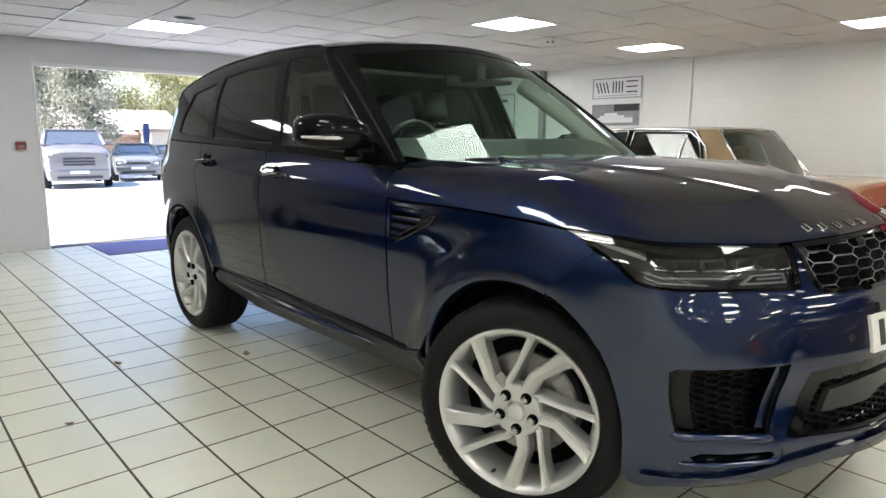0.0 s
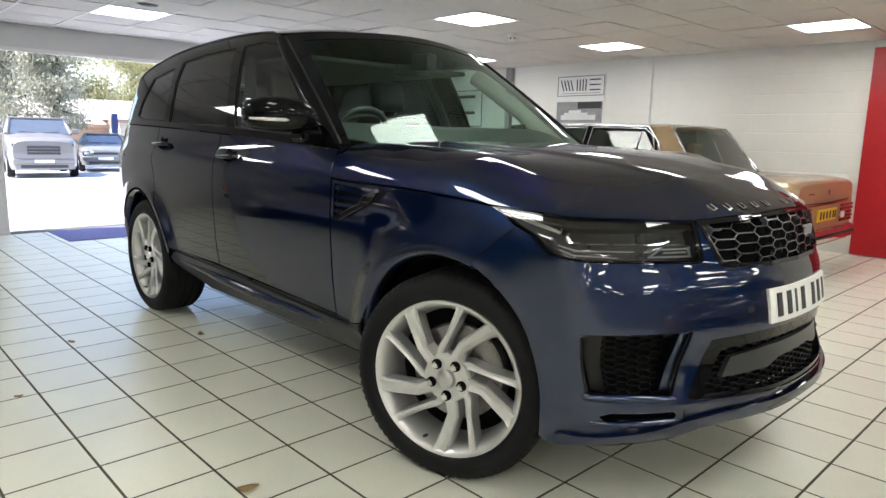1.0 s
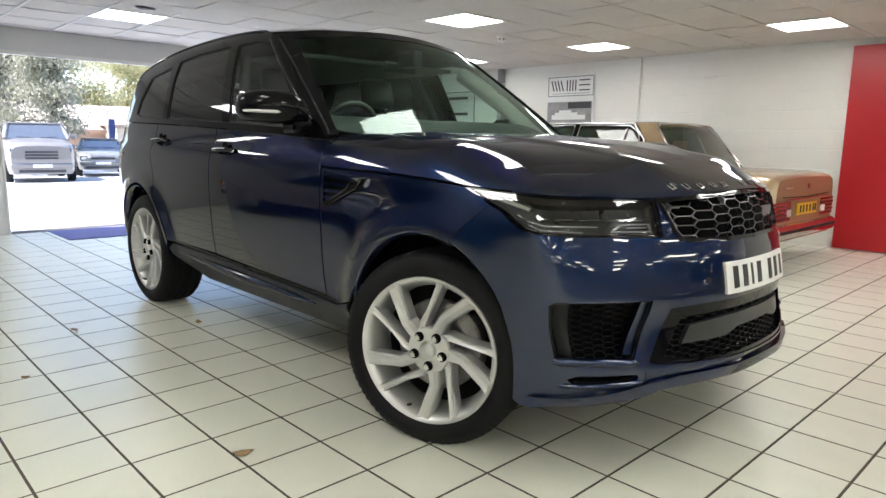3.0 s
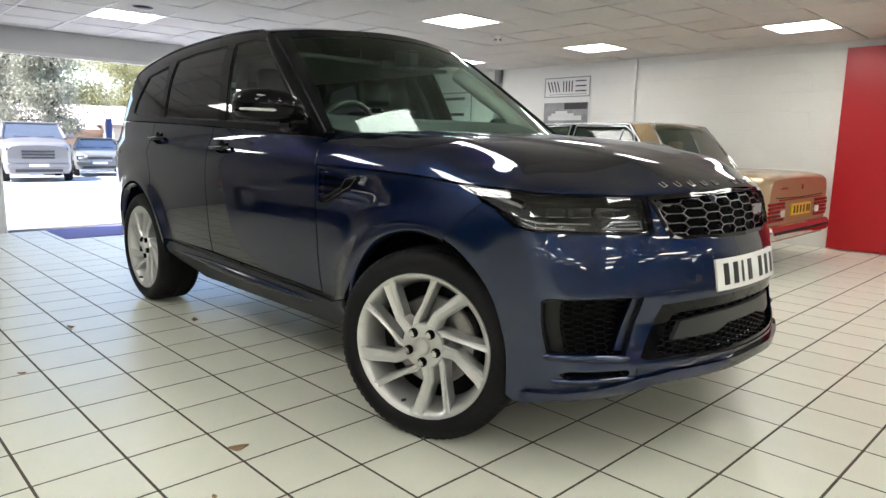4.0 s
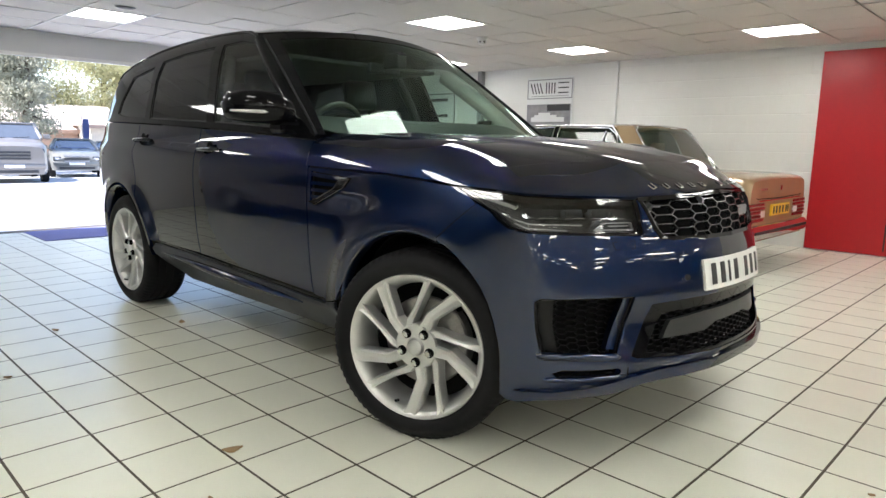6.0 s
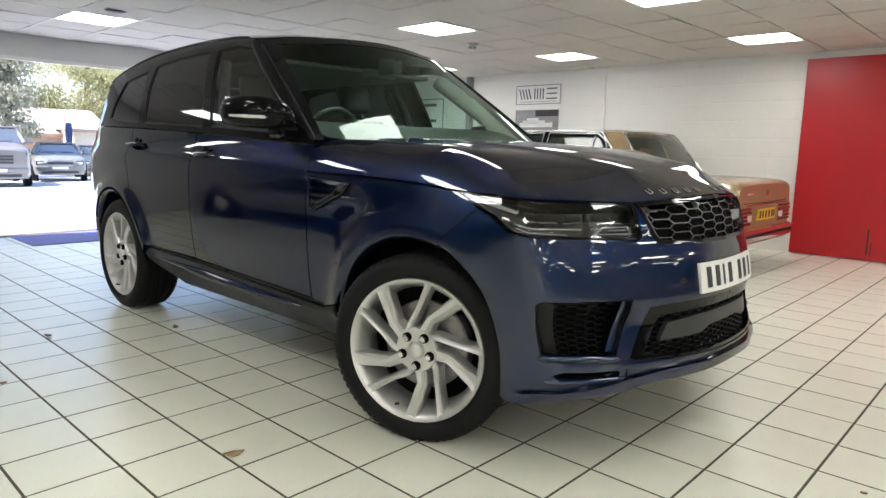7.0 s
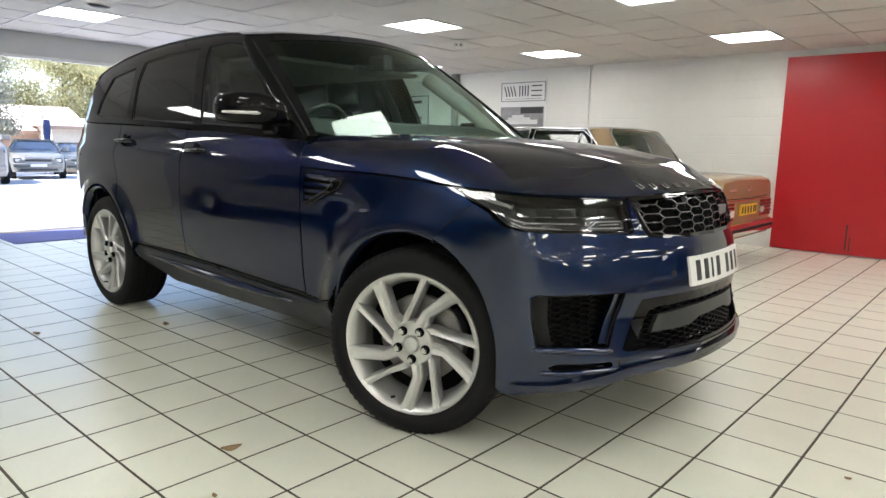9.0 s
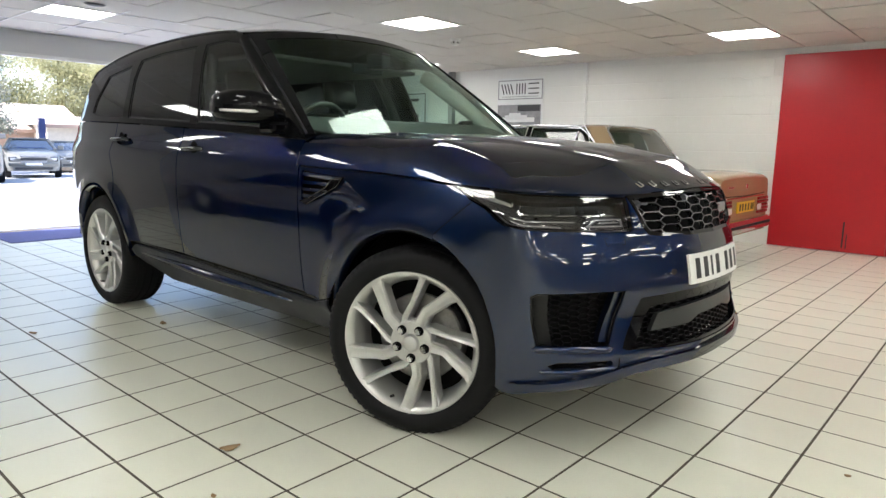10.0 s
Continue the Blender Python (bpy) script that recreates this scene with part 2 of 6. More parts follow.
def within(P, poly):
    x, y = P[:, 0], P[:, 1]
    q = np.array(poly)
    hit = np.zeros(len(P), bool)
    for (ax, ay), (bx, by) in zip(q, np.roll(q, -1, 0)):
        c = (ay > y) != (by > y)
        hit ^= c & (x < (bx - ax) * (y - ay) / (by - ay if by != ay else 1e-9) + ax)
    return hit


def skin(outline, fn, step, centre, holes=(), depth=0.012, eps=2e-3, rings=()):
    """A curved sheet over a flat outline with holes: verts, faces and normals. fn takes arrays u, v and gives x, y, z. The rims turn in by depth."""
    loops = [densify(list(l), step) for l in (outline, *holes)]
    rim = np.array([p for l in loops for p in l])
    lo, hi = rim.min(0), rim.max(0)
    gu, gv = np.meshgrid(np.arange(lo[0], hi[0], step), np.arange(lo[1], hi[1], step))
    gu = gu + (np.arange(gu.shape[0]) % 2)[:, None] * step / 2
    G = np.stack([gu.ravel(), gv.ravel()], 1)
    keep = within(G, outline)
    for l in holes:
        keep &= ~within(G, l)
    G = G[keep]
    if len(G):
        d = np.min(((G[:, None, :] - rim[None]) ** 2).sum(2), 1) if len(G) * len(rim) < 3e7 else np.full(len(G), 1.0)
        G = G[d > ((rings[-1] if rings else 0) + 0.5 * step) ** 2]
    if rings:
        L = np.array(loops[0])
        g = np.roll(L, -1, 0) - np.roll(L, 1, 0)
        g = np.stack([-g[:, 1], g[:, 0]], 1) / (np.linalg.norm(g, axis=1)[:, None] + 1e-9)
        if within(L[:1] + 0.002 * g[:1], outline).sum() == 0:
            g = -g
        for o in rings:
            Q = L + o * g
            ok = within(Q, outline) & (np.sqrt(((Q[:, None] - L[None]) ** 2).sum(2).min(1)) > 0.8 * o)
            G = np.concatenate([G, Q[ok]])
    verts, edges, n = [Vector(p) for p in rim] + [Vector(p) for p in G], [], 0
    for l in loops:
        edges += [(n + i, n + (i + 1) % len(l)) for i in range(len(l))]
        n += len(l)
    r = delaunay_2d_cdt(verts, edges, [], 0, 1e-7)
    Q = np.array([tuple(v) for v in r[0]])
    T = np.array([f for f in r[2] if len(f) == 3])
    c = Q[T].mean(1)
    ok = within(c, outline)
    for l in holes:
        ok &= ~within(c, l)
    T = T[ok]

    def at(u, v):
        return np.stack(np.broadcast_arrays(*fn(u, v)), -1).astype(float)
    P = at(Q[:, 0], Q[:, 1])
    N = np.cross(at(Q[:, 0] + eps, Q[:, 1]) - at(Q[:, 0] - eps, Q[:, 1]), at(Q[:, 0], Q[:, 1] + eps) - at(Q[:, 0], Q[:, 1] - eps))
    N /= np.linalg.norm(N, axis=1)[:, None] + 1e-12
    if ((P - np.array(centre)) * N).sum(1).mean() < 0:
        N = -N
    fnorm = np.cross(P[T[:, 1]] - P[T[:, 0]], P[T[:, 2]] - P[T[:, 0]])
    wrong = (fnorm * N[T].mean(1)).sum(1) < 0
    T[wrong] = T[wrong][:, ::-1]
    V, F, NN = list(P), [tuple(t) for t in T], list(N)
    if depth:
        back = {}
        for o, src in enumerate(r[3]):
            for i in src:
                if i < n:
                    back[i] = o
        tri_edges = {(t[i], t[(i + 1) % 3]) for t in T.tolist() for i in range(3)}
        for a, b in edges:
            a, b = back.get(a), back.get(b)
            if a is None or b is None or a == b:
                continue
            if (b, a) in tri_edges:
                a, b = b, a
            m = len(V)
            V += [P[a], P[b], P[b] - N[b] * depth, P[a] - N[a] * depth]
            NN += [(0, 0, 0)] * 4
            F.append((m + 1, m, m + 3, m + 2))
    return np.array(V), F, np.array(NN)


def panel(name, outline, fn, material, parent, step=0.03, holes=(), depth=0.012, label="", mirror=False, centre=(-1.4, 0, 0.8), eps=2e-3, rings=()):
    V, F, N = skin(outline, fn, step, centre, holes, depth, eps, rings)
    if mirror:
        V, N, F = V * [1, -1, 1], N * [1, -1, 1], [tuple(reversed(f)) for f in F]
    return raw(name, V, F, material, parent, label, True, N)

# ---- the showroom ----
T = 0.30
X0, X1, Y0, Y1, H = -6.3, 14.0, -10.8, 7.78, 2.345
DOOR_Y0, DOOR_Y1, DOOR_H = 0.86, 5.3, 2.075
MODULE = 0.60
GX, GY = -4.86, 1.44


def wall(name, lo, hi, m, label):
    return tagged(part(name, boxed(lo, hi), m), label, "wall", kind="structure")


wall("wall_west", (X0 - 0.28, Y0 - 0.3, 0), (X0, DOOR_Y0, H + 0.5), M_GREYWALL, "pale grey painted wall beside the open vehicle door")
wall("wall_west_end", (X0 - 0.28, DOOR_Y1, 0), (X0, Y1 + 0.3, H + 0.5), M_GREYWALL, "pale grey painted wall at the end of the opening")
wall("wall_west_lintel", (X0 - 0.28, DOOR_Y0, DOOR_H), (X0, DOOR_Y1, H + 0.5), M_GREYWALL, "pale grey painted lintel over the open vehicle door")
wall("wall_north_base", (X0, Y1 + 0.004, 0), (X1, Y1 + 0.3, H + 0.5), M_WALL, "white painted blockwork wall behind the cars")
# Unseen wall, its western part toned dark for what the blue car mirrors.
wall("wall_south", (X0, Y0 - 0.3, 0), (-0.5, Y0, H + 0.5), M_CHARCOAL, "unseen wall closing the showroom, toned dark for the car's reflections")
wall("wall_south_end", (-0.5, Y0 - 0.3, 0), (X1, Y0, H + 0.5), M_WALL, "plain white painted wall closing the showroom")
wall("wall_east", (X1, Y0 - 0.3, 0), (X1 + 0.3, Y1 + 0.3, H + 0.5), M_EAST, "plain pale grey painted wall closing the showroom")

# white trim round the opening
trim = thing("door_trim", "white metal edge trim round the wide open vehicle doorway", "door frame", pose(X0 + 0.004, 0, 0), kind="structure")
part("head", boxed((-0.02, DOOR_Y0, DOOR_H - 0.03), (0.02, DOOR_Y1, DOOR_H + 0.015), 0.004), M_BAR, trim)
part("jamb", boxed((-0.29, DOOR_Y0 - 0.002, 0), (0.012, DOOR_Y0 + 0.02, DOOR_H - 0.03), 0.004), M_BAR, trim)

# blockwork: courses of painted blocks, one mesh
def blockwork():
    V, F = [], []
    rng = random.Random(3)
    bw, bh, j = 0.45, 0.225, 0.006
    row, z = 0, 0.0
    while z < H + 0.1:
        x = X0 - (bw / 2 if row % 2 else 0)
        while x < 0.35:
            a, b = max(x + j / 2, X0), min(x + bw - j / 2, 0.35)
            if b - a > 0.03:
                d = 0.0012 + rng.random() * 0.0006
                c = 0.005
                n = len(V)
                z0, z1 = z + j / 2, min(z + bh - j / 2, H + 0.1)
                V += [(a, Y1 + 0.004, z0), (b, Y1 + 0.004, z0), (b, Y1 + 0.004, z1), (a, Y1 + 0.004, z1),
                      (a + c, Y1 + 0.004 - d, z0 + c), (b - c, Y1 + 0.004 - d, z0 + c), (b - c, Y1 + 0.004 - d, z1 - c), (a + c, Y1 + 0.004 - d, z1 - c)]
                F += [(n + 4, n + 5, n + 6, n + 7), (n, n + 1, n + 5, n + 4), (n + 1, n + 2, n + 6, n + 5), (n + 2, n + 3, n + 7, n + 6), (n + 3, n, n + 4, n + 7)]
            x += bw
        z += bh
        row += 1
    return V, F


tagged(raw("wall_north", *blockwork(), M_WALL), "white painted blockwork with shallow joints", "wall", kind="structure")
# red sliding partition on the back wall
red = thing("red_partition", "tall bright red painted board wall with a scuffed streak", "partition", pose(0.345, Y1, 0), kind="structure")
for i in range(2):
    part("board", boxed((i * 1.22, -0.05, 0.012), (i * 1.22 + 1.216, -0.004, 2.262), 0.003), M_RED, red)
part("scuff", boxed((0.79, -0.0535, 0.06), (0.806, -0.0505, 0.36), 0.001), M_INK, red, "thin dark drip stain")
part("scuff", boxed((0.83, -0.0535, 0.05), (0.841, -0.0505, 0.22), 0.001), M_INK, red)

# pipes on the back wall
for px, pr in ((-2.277, 0.014), (-4.81, 0.045)):
    p = thing("wall_pipe", "thin white painted service pipe up the wall" if pr < 0.03 else "grey square downpipe in the corner of the wall", "pipe", pose(px, Y1 - pr - 0.006, 0))
    if pr < 0.03:
        V, F = tube([(0, 0, 0.0), (0, 0, H)], pr, 10)
        raw("tube", V, F, M_WHITEPLASTIC, p, smooth=True, sharp=40)
    else:
        part("duct", boxed((-pr, -pr, 0), (pr, pr, H), 0.004), M_SATIN, p)
    for z in (0.5, 1.3, 2.1):
        part("clip", boxed((-pr - 0.012, -0.004, z), (pr + 0.012, pr + 0.004, z + 0.02), 0.002), M_WHITEPLASTIC, p)

# ceiling: sagging tiles in a bar grid, with lamps let in
LAMPS = [(i, j) for i in range(-4, 33, 4) for j in range(-20, 9, 4) if (i, j) != (4, 0) and not (i < 8 and j < -4) and not (i == 8 and j < -8)]


def ceiling():
    V, F = [], []
    rng = random.Random(5)
    i0, i1 = int((X0 - GX) / MODULE) - 1, int((X1 - GX) / MODULE) + 1
    j0, j1 = int((Y0 - GY) / MODULE) - 1, int((Y1 - GY) / MODULE) + 1
    for i in range(i0, i1):
        for j in range(j0, j1):
            if (i, j) in LAMPS:
                continue
            a, b = max(GX + i * MODULE, X0), min(GX + (i + 1) * MODULE, X1)
            c, d = max(GY + j * MODULE, Y0), min(GY + (j + 1) * MODULE, Y1)
            if b - a < 0.03 or d - c < 0.03:
                continue
            g, n = 0.0065, len(V)
            zs = [H + rng.uniform(-0.004, 0.006) for _ in range(4)]
            sag = -rng.random() * 0.004
            q = [(a + g, c + g), (b - g, c + g), (b - g, d - g), (a + g, d - g)]
            V += [(x, y, z) for (x, y), z in zip(q, zs)] + [(x, y, H + 0.03) for x, y in q] + [((a + b) / 2, (c + d) / 2, sum(zs) / 4 + sag)]
            F += [(n + 8, n + k, n + (k + 1) % 4) for k in range(4)] + [(n + k, n + 4 + k, n + 4 + (k + 1) % 4, n + (k + 1) % 4) for k in range(4)]
    return V, F


tagged(raw("ceiling", *ceiling(), M_CEIL), "off-white suspended ceiling of uneven mineral tiles", "ceiling", kind="structure")
tagged(part("ceiling_void", boxed((X0 - 0.2, Y0 - 0.2, H + 0.035), (X1 + 0.2, Y1 + 0.2, H + 0.4)), M_DARK), "dark void above the ceiling tiles", "ceiling", kind="structure")
bars = bmesh.new()
for i in range(int((X0 - GX) / MODULE), int((X1 - GX) / MODULE) + 1):
    if -1 <= i <= 1:
        add_box(bars, (GX + i * MODULE - 0.011, -2.0, H - 0.006), (GX + i * MODULE + 0.011, 2.75, H - 0.001))
for j in range(int((Y0 - GY) / MODULE), int((Y1 - GY) / MODULE) + 1):
    if -1 <= j <= 1:
        add_box(bars, (X0, GY + j * MODULE - 0.009, H - 0.0065), (-4.0, GY + j * MODULE + 0.009, H - 0.0015))
tagged(part("ceiling_bars", bars, M_BAR), "white metal ceiling grid bars near the doorway", "ceiling grid", kind="structure")


def ceiling_light():
    ob = thing("ceiling_light", "square recessed white panel light, switched on", "ceiling light", group="panel lights in the ceiling")
    h = MODULE / 2
    f = bmesh.new()
    for lo, hi in (((-h, -h), (h, -h + 0.02)), ((-h, h - 0.02), (h, h)), ((-h, -h + 0.02), (-h + 0.02, h - 0.02)), ((h - 0.02, -h + 0.02), (h, h - 0.02))):
        add_box(f, (*lo, -0.006), (*hi, 0.03), 0.001)
    part("frame", f, M_BAR, ob)
    part("diffuser", boxed((-h + 0.0205, -h + 0.0205, 0.002), (h - 0.0205, h - 0.0205, 0.02)), M_LIGHT, ob)
    return ob


lamp = None
for i, j in LAMPS:
    m = pose(GX + (i + 0.5) * MODULE, GY + (j + 0.5) * MODULE, H - 0.001)
    if not (X0 + 0.4 < m.translation.x < X1 - 0.4 and Y0 + 0.4 < m.translation.y < Y1 - 0.2):
        continue
    if lamp is None:
        lamp = ceiling_light()
        lamp.matrix_basis = m
    else:
        copy_thing(lamp, m)

# smoke detector and ceiling vent
det = thing("smoke_detector", "small round white smoke detector on the ceiling", "smoke detector", pose(-2.46, 5.04, H - 0.004))
for name, prof in (("base", [(0.0, -0.022), (0.058, -0.022), (0.064, -0.006), (0.064, 0)]), ("sensor", [(0, -0.075), (0.034, -0.075), (0.046, -0.060), (0.046, -0.022)])):
    V, F = lathe(prof, 24)
    raw(name, [(x, z, y) for x, y, z in V], F, M_WHITEPLASTIC, det, smooth=True, sharp=40)
for k in range(6):
    part("slot", boxed((-0.009, -0.048, -0.058), (0.009, -0.042, -0.038), 0.002, Matrix.Rotation(radians(60 * k + 15), 4, "Z")), M_INK, det, "dark smoke inlet slot")
vent = thing("ceiling_vent", "small dark oval air vent in a ceiling tile", "vent", pose(-3.94, 1.69, H - 0.006))
V, F = lathe([(0, -0.012), (0.04, -0.012), (0.055, -0.004), (0.06, 0)], 24)
raw("rim", [(x, z * 1.6, y) for x, y, z in V], F, M_INK, vent, smooth=True)

# alarm call point on the west wall
al = thing("alarm_call_point", "small square red alarm call point on the grey wall", "alarm", pose(X0, 0.686, 1.178))
part("case", boxed((0, -0.048, -0.045), (0.035, 0.048, 0.045), 0.006), M_ALARM, al)
part("window", boxed((0.033, -0.03, -0.022), (0.0385, 0.03, 0.010), 0.001), M_PHOTO, al)

# poster on the back wall
sign = thing("wall_sign", "white framed dealer sign over a grey car photograph", "sign", pose(-3.87, Y1 - 0.012, 1.465))
SW = 0.86
part("board", boxed((0, 0, -0.012), (SW, 0.008, 0.725), 0.002), M_SIGN, sign)
fr = bmesh.new()
for lo, hi in (((0.012, 0.395), (SW - 0.012, 0.408)), ((0.012, 0.678), (SW - 0.012, 0.691)), ((0.012, 0.408), (0.025, 0.678)), ((SW - 0.025, 0.408), (SW - 0.012, 0.678))):
    add_box(fr, (lo[0], -0.006, lo[1]), (hi[0], -0.0005, hi[1]))
part("border", fr, M_PHOTO, sign, "thin dark grey border")
for x, w, h, turn in [(0.10 + 0.058 * k, 0.017, 0.165, -0.32) for k in range(4)] + [(0.37 + 0.052 * k, 0.017, 0.165, 0.0) for k in range(4)]:
    part("mark_bar", boxed((-w / 2, -0.003, -h / 2), (w / 2, 0.0025, h / 2), 0.0005, Matrix.Translation((x, -0.003, 0.555)) @ Matrix.Rotation(turn, 4, "Y")), M_INK, sign)
for z in (0.629, 0.555, 0.481):
    part("mark_bar", boxed((0.59, -0.006, z - 0.0085), (0.78, -0.0005, z + 0.0085), 0.0005), M_INK, sign)
part("tag_line", boxed((0.09, -0.005, 0.432), (0.78, -0.0005, 0.440)), M_PHOTO, sign)
part("photo", boxed((0.012, -0.004, 0.0), (SW - 0.03, -0.0005, 0.312)), M_PHOTO, sign, "grey printed photograph of a car")
ph = bmesh.new()
for lo, hi, b in (((0.10, 0.045), (0.72, 0.115), 0.03), ((0.16, 0.10), (0.58, 0.15), 0.024), ((0.24, 0.14), (0.46, 0.185), 0.02)):
    add_box(ph, (lo[0], -0.008, lo[1]), (hi[0], -0.0045, hi[1]))
part("picture", ph, M_SIGN, sign, "pale printed car shape")
part("picture_dark", boxed((0.40, -0.007, 0.21), (0.815, -0.0045, 0.305)), M_INK, sign, "dark printed shape")

# second sign, seen through the car's windows
sg = thing("wall_sign", "large white sign with a thin black border and black bars", "sign", pose(-6.34, Y1 - 0.012, 1.36))
part("board", boxed((0, 0, 0), (0.94, 0.008, 0.70), 0.002), M_SIGN, sg)
fr = bmesh.new()
for lo, hi in (((0.05, 0.645), (0.89, 0.66)), ((0.05, 0.04), (0.89, 0.055)), ((0.875, 0.055), (0.89, 0.645)), ((0.05, 0.055), (0.065, 0.645))):
    add_box(fr, (lo[0], -0.006, lo[1]), (hi[0], -0.0005, hi[1]))
part("border", fr, M_INK, sg, "thin black border")
for z in (0.525, 0.25):
    part("mark_bar", boxed((0.14, -0.006, z), (0.72, -0.0005, z + 0.05), 0.0005), M_INK, sg)

# floor: bed of grout, tiles
tagged(part("floor", boxed((X0 - 0.28, Y0, -0.1), (X1, Y1 + 0.004, -0.0008)), M_GROUT), "tiled showroom floor with dark grout joints", "floor", kind="structure")

# ---- shape of the blue car: x forward from the front axle, y to its left, z up ----
def spl(*knots):
    """Smooth curve through (t, value) knots; flat beyond them."""
    k = np.array(sorted(knots), float)
    t, v = k[:, 0], k[:, 1]
    d = np.diff(v) / np.diff(t)
    m = np.zeros_like(v)
    m[1:-1] = np.where(d[:-1] * d[1:] > 0, 2 * d[:-1] * d[1:] / (d[:-1] + d[1:] + 1e-12), 0) * 0.5 + 0.25 * (d[:-1] + d[1:])
    m[0], m[-1] = d[0], d[-1]

    def at(q):
        q = np.clip(np.asarray(q, float), t[0], t[-1])
        i = np.clip(np.searchsorted(t, q, side="right") - 1, 0, len(t) - 2)
        h = t[i + 1] - t[i]
        s = (q - t[i]) / h
        return ((2 * s**3 - 3 * s**2 + 1) * v[i] + (s**3 - 2 * s**2 + s) * h * m[i]
                + (3 * s**2 - 2 * s**3) * v[i + 1] + (s**3 - s**2) * h * m[i + 1])
    return at


# half width of the body side by height, its taper by length
SIDE_Z = spl((0.18, 0.84), (0.30, 0.885), (0.43, 0.925), (0.55, 0.945), (0.72, 0.957), (0.90, 0.962), (1.02, 0.954), (1.07, 0.943), (1.10, 0.931), (1.13, 0.917),
             (1.17, 0.904), (1.24, 0.893), (1.45, 0.836), (1.62, 0.775), (1.705, 0.725), (1.775, 0.66))
SIDE_X = spl((-3.92, -0.30), (-3.75, -0.17), (-3.55, -0.085), (-3.3, -0.045), (-3.0, -0.022), (-2.6, -0.006), (-1.9, 0.0), (-0.8, 0.0), (-0.3, -0.002), (0.1, -0.014), (0.3, -0.032), (0.5, -0.072))
HUBS = (0.0, -2.93)
HUB_Z = 0.377


def ease(t):
    t = np.clip(t, 0, 1)
    return t * t * (3 - 2 * t)


def side_y(x, z):
    """Half width of the body at length x and height z."""
    x, z = np.asarray(x, float), np.asarray(z, float)
    u = np.maximum(0, 0.48 - z)
    low = ease((x - 0.03) / 0.34) * u * u / (u + 0.05) * 0.85
    y = SIDE_Z(z + low) + SIDE_X(x) - ease((x + 0.08) / 0.40) * 1.5 * np.maximum(0, z - 0.84) ** 2
    for hx in HUBS:
        r = np.hypot(x - hx, z - HUB_Z)
        y = y + 0.030 * np.exp(-((r - 0.47) / 0.075) ** 2) * ease((1.04 - z) / 0.30) * (1 if hx else ease((0.40 - x) / 0.38))
    return y


NOSE = spl((0.20, 0.76), (0.27, 0.815), (0.33, 0.865), (0.40, 0.874), (0.47, 0.858), (0.55, 0.847), (0.61, 0.851), (0.64, 0.853), (0.665, 0.850), (0.70, 0.8435), (0.74, 0.8355), (0.77, 0.829), (0.785, 0.825), (0.80, 0.818), (0.85, 0.803), (0.90, 0.794), (0.95, 0.772), (0.99, 0.744), (1.05, 0.69))


def front(s, z):
    """Front end, wrapped round: s = 0 in the middle, 7 on the wing above the wheel."""
    s, z = np.broadcast_arrays(np.asarray(s, float), np.asarray(z, float))
    n = NOSE(z)
    xs = [n, n - 0.020, n - 0.082, n - 0.150, n - 0.285, 0.40 + 0 * n, 0.25 + 0 * n, 0.10 + 0 * n, -0.05 + 0 * n]
    ys = [0 * n, 0.25 + 0 * n, 0.45 + 0 * n, 0.62 + 0 * n, side_y(0.52, z) - 0.045] + [side_y(x, z) for x in (0.40, 0.25, 0.10, -0.05)]
    X = np.stack(xs[3:0:-1] + xs)
    Y = np.stack([-y for y in ys[3:0:-1]] + ys)
    i = np.clip(np.floor(s).astype(int) + 3, 3, 10)
    f = s - (i - 3)
    ix = np.indices(i.shape)

    def curve(A):
        """Natural cubic through evenly spaced knots."""
        M = np.tensordot(BEND, A, 1)
        a, b, ma, mb = A[(i, *ix)], A[(i + 1, *ix)], M[(i, *ix)], M[(i + 1, *ix)]
        return (1 - f) * a + f * b + ((1 - f) ** 3 - (1 - f)) * ma / 6 + (f**3 - f) * mb / 6
    return curve(X), -curve(Y), z + 0 * f


def bend_matrix(n):
    """Second derivatives of a natural cubic spline as a matrix on its n knot values."""
    A, B = np.eye(n), np.zeros((n, n))
    for k in range(1, n - 1):
        A[k, k - 1:k + 2] = 1, 4, 1
        B[k, k - 1:k + 2] = 6, -12, 6
    return np.linalg.solve(A, B)


BEND = bend_matrix(12)


def side(x, z):
    return x, -side_y(x, z), z


def proud(fn, d):
    """The same surface, d further out."""
    def at(u, v, e=2e-3):
        def p(a, b):
            return np.stack(np.broadcast_arrays(*fn(a, b)), -1).astype(float)
        n = np.cross(p(u + e, v) - p(u - e, v), p(u, v + e) - p(u, v - e))
        n /= np.linalg.norm(n, axis=-1)[..., None] + 1e-12
        q = p(u, v)
        n = np.where(((q - np.array([-1.4, 0, 0.8])) * n).sum(-1)[..., None] < 0, -n, n)
        q = q + d * n
        return q[..., 0], q[..., 1], q[..., 2]
    return at


SU = 0.17


def nose(u, z):
    return front(u / SU, z)


def sz(*pts):
    """Outline on the front end from (s, z) pairs."""
    return [(s * SU, z) for s, z in pts]


def arc(cx, cz, r, a0, a1, n=22, squash=1.0):
    return [(cx + r * math.sin(radians(a0 + (a1 - a0) * i / n)), cz + squash * r * math.cos(radians(a0 + (a1 - a0) * i / n))) for i in range(n + 1)]


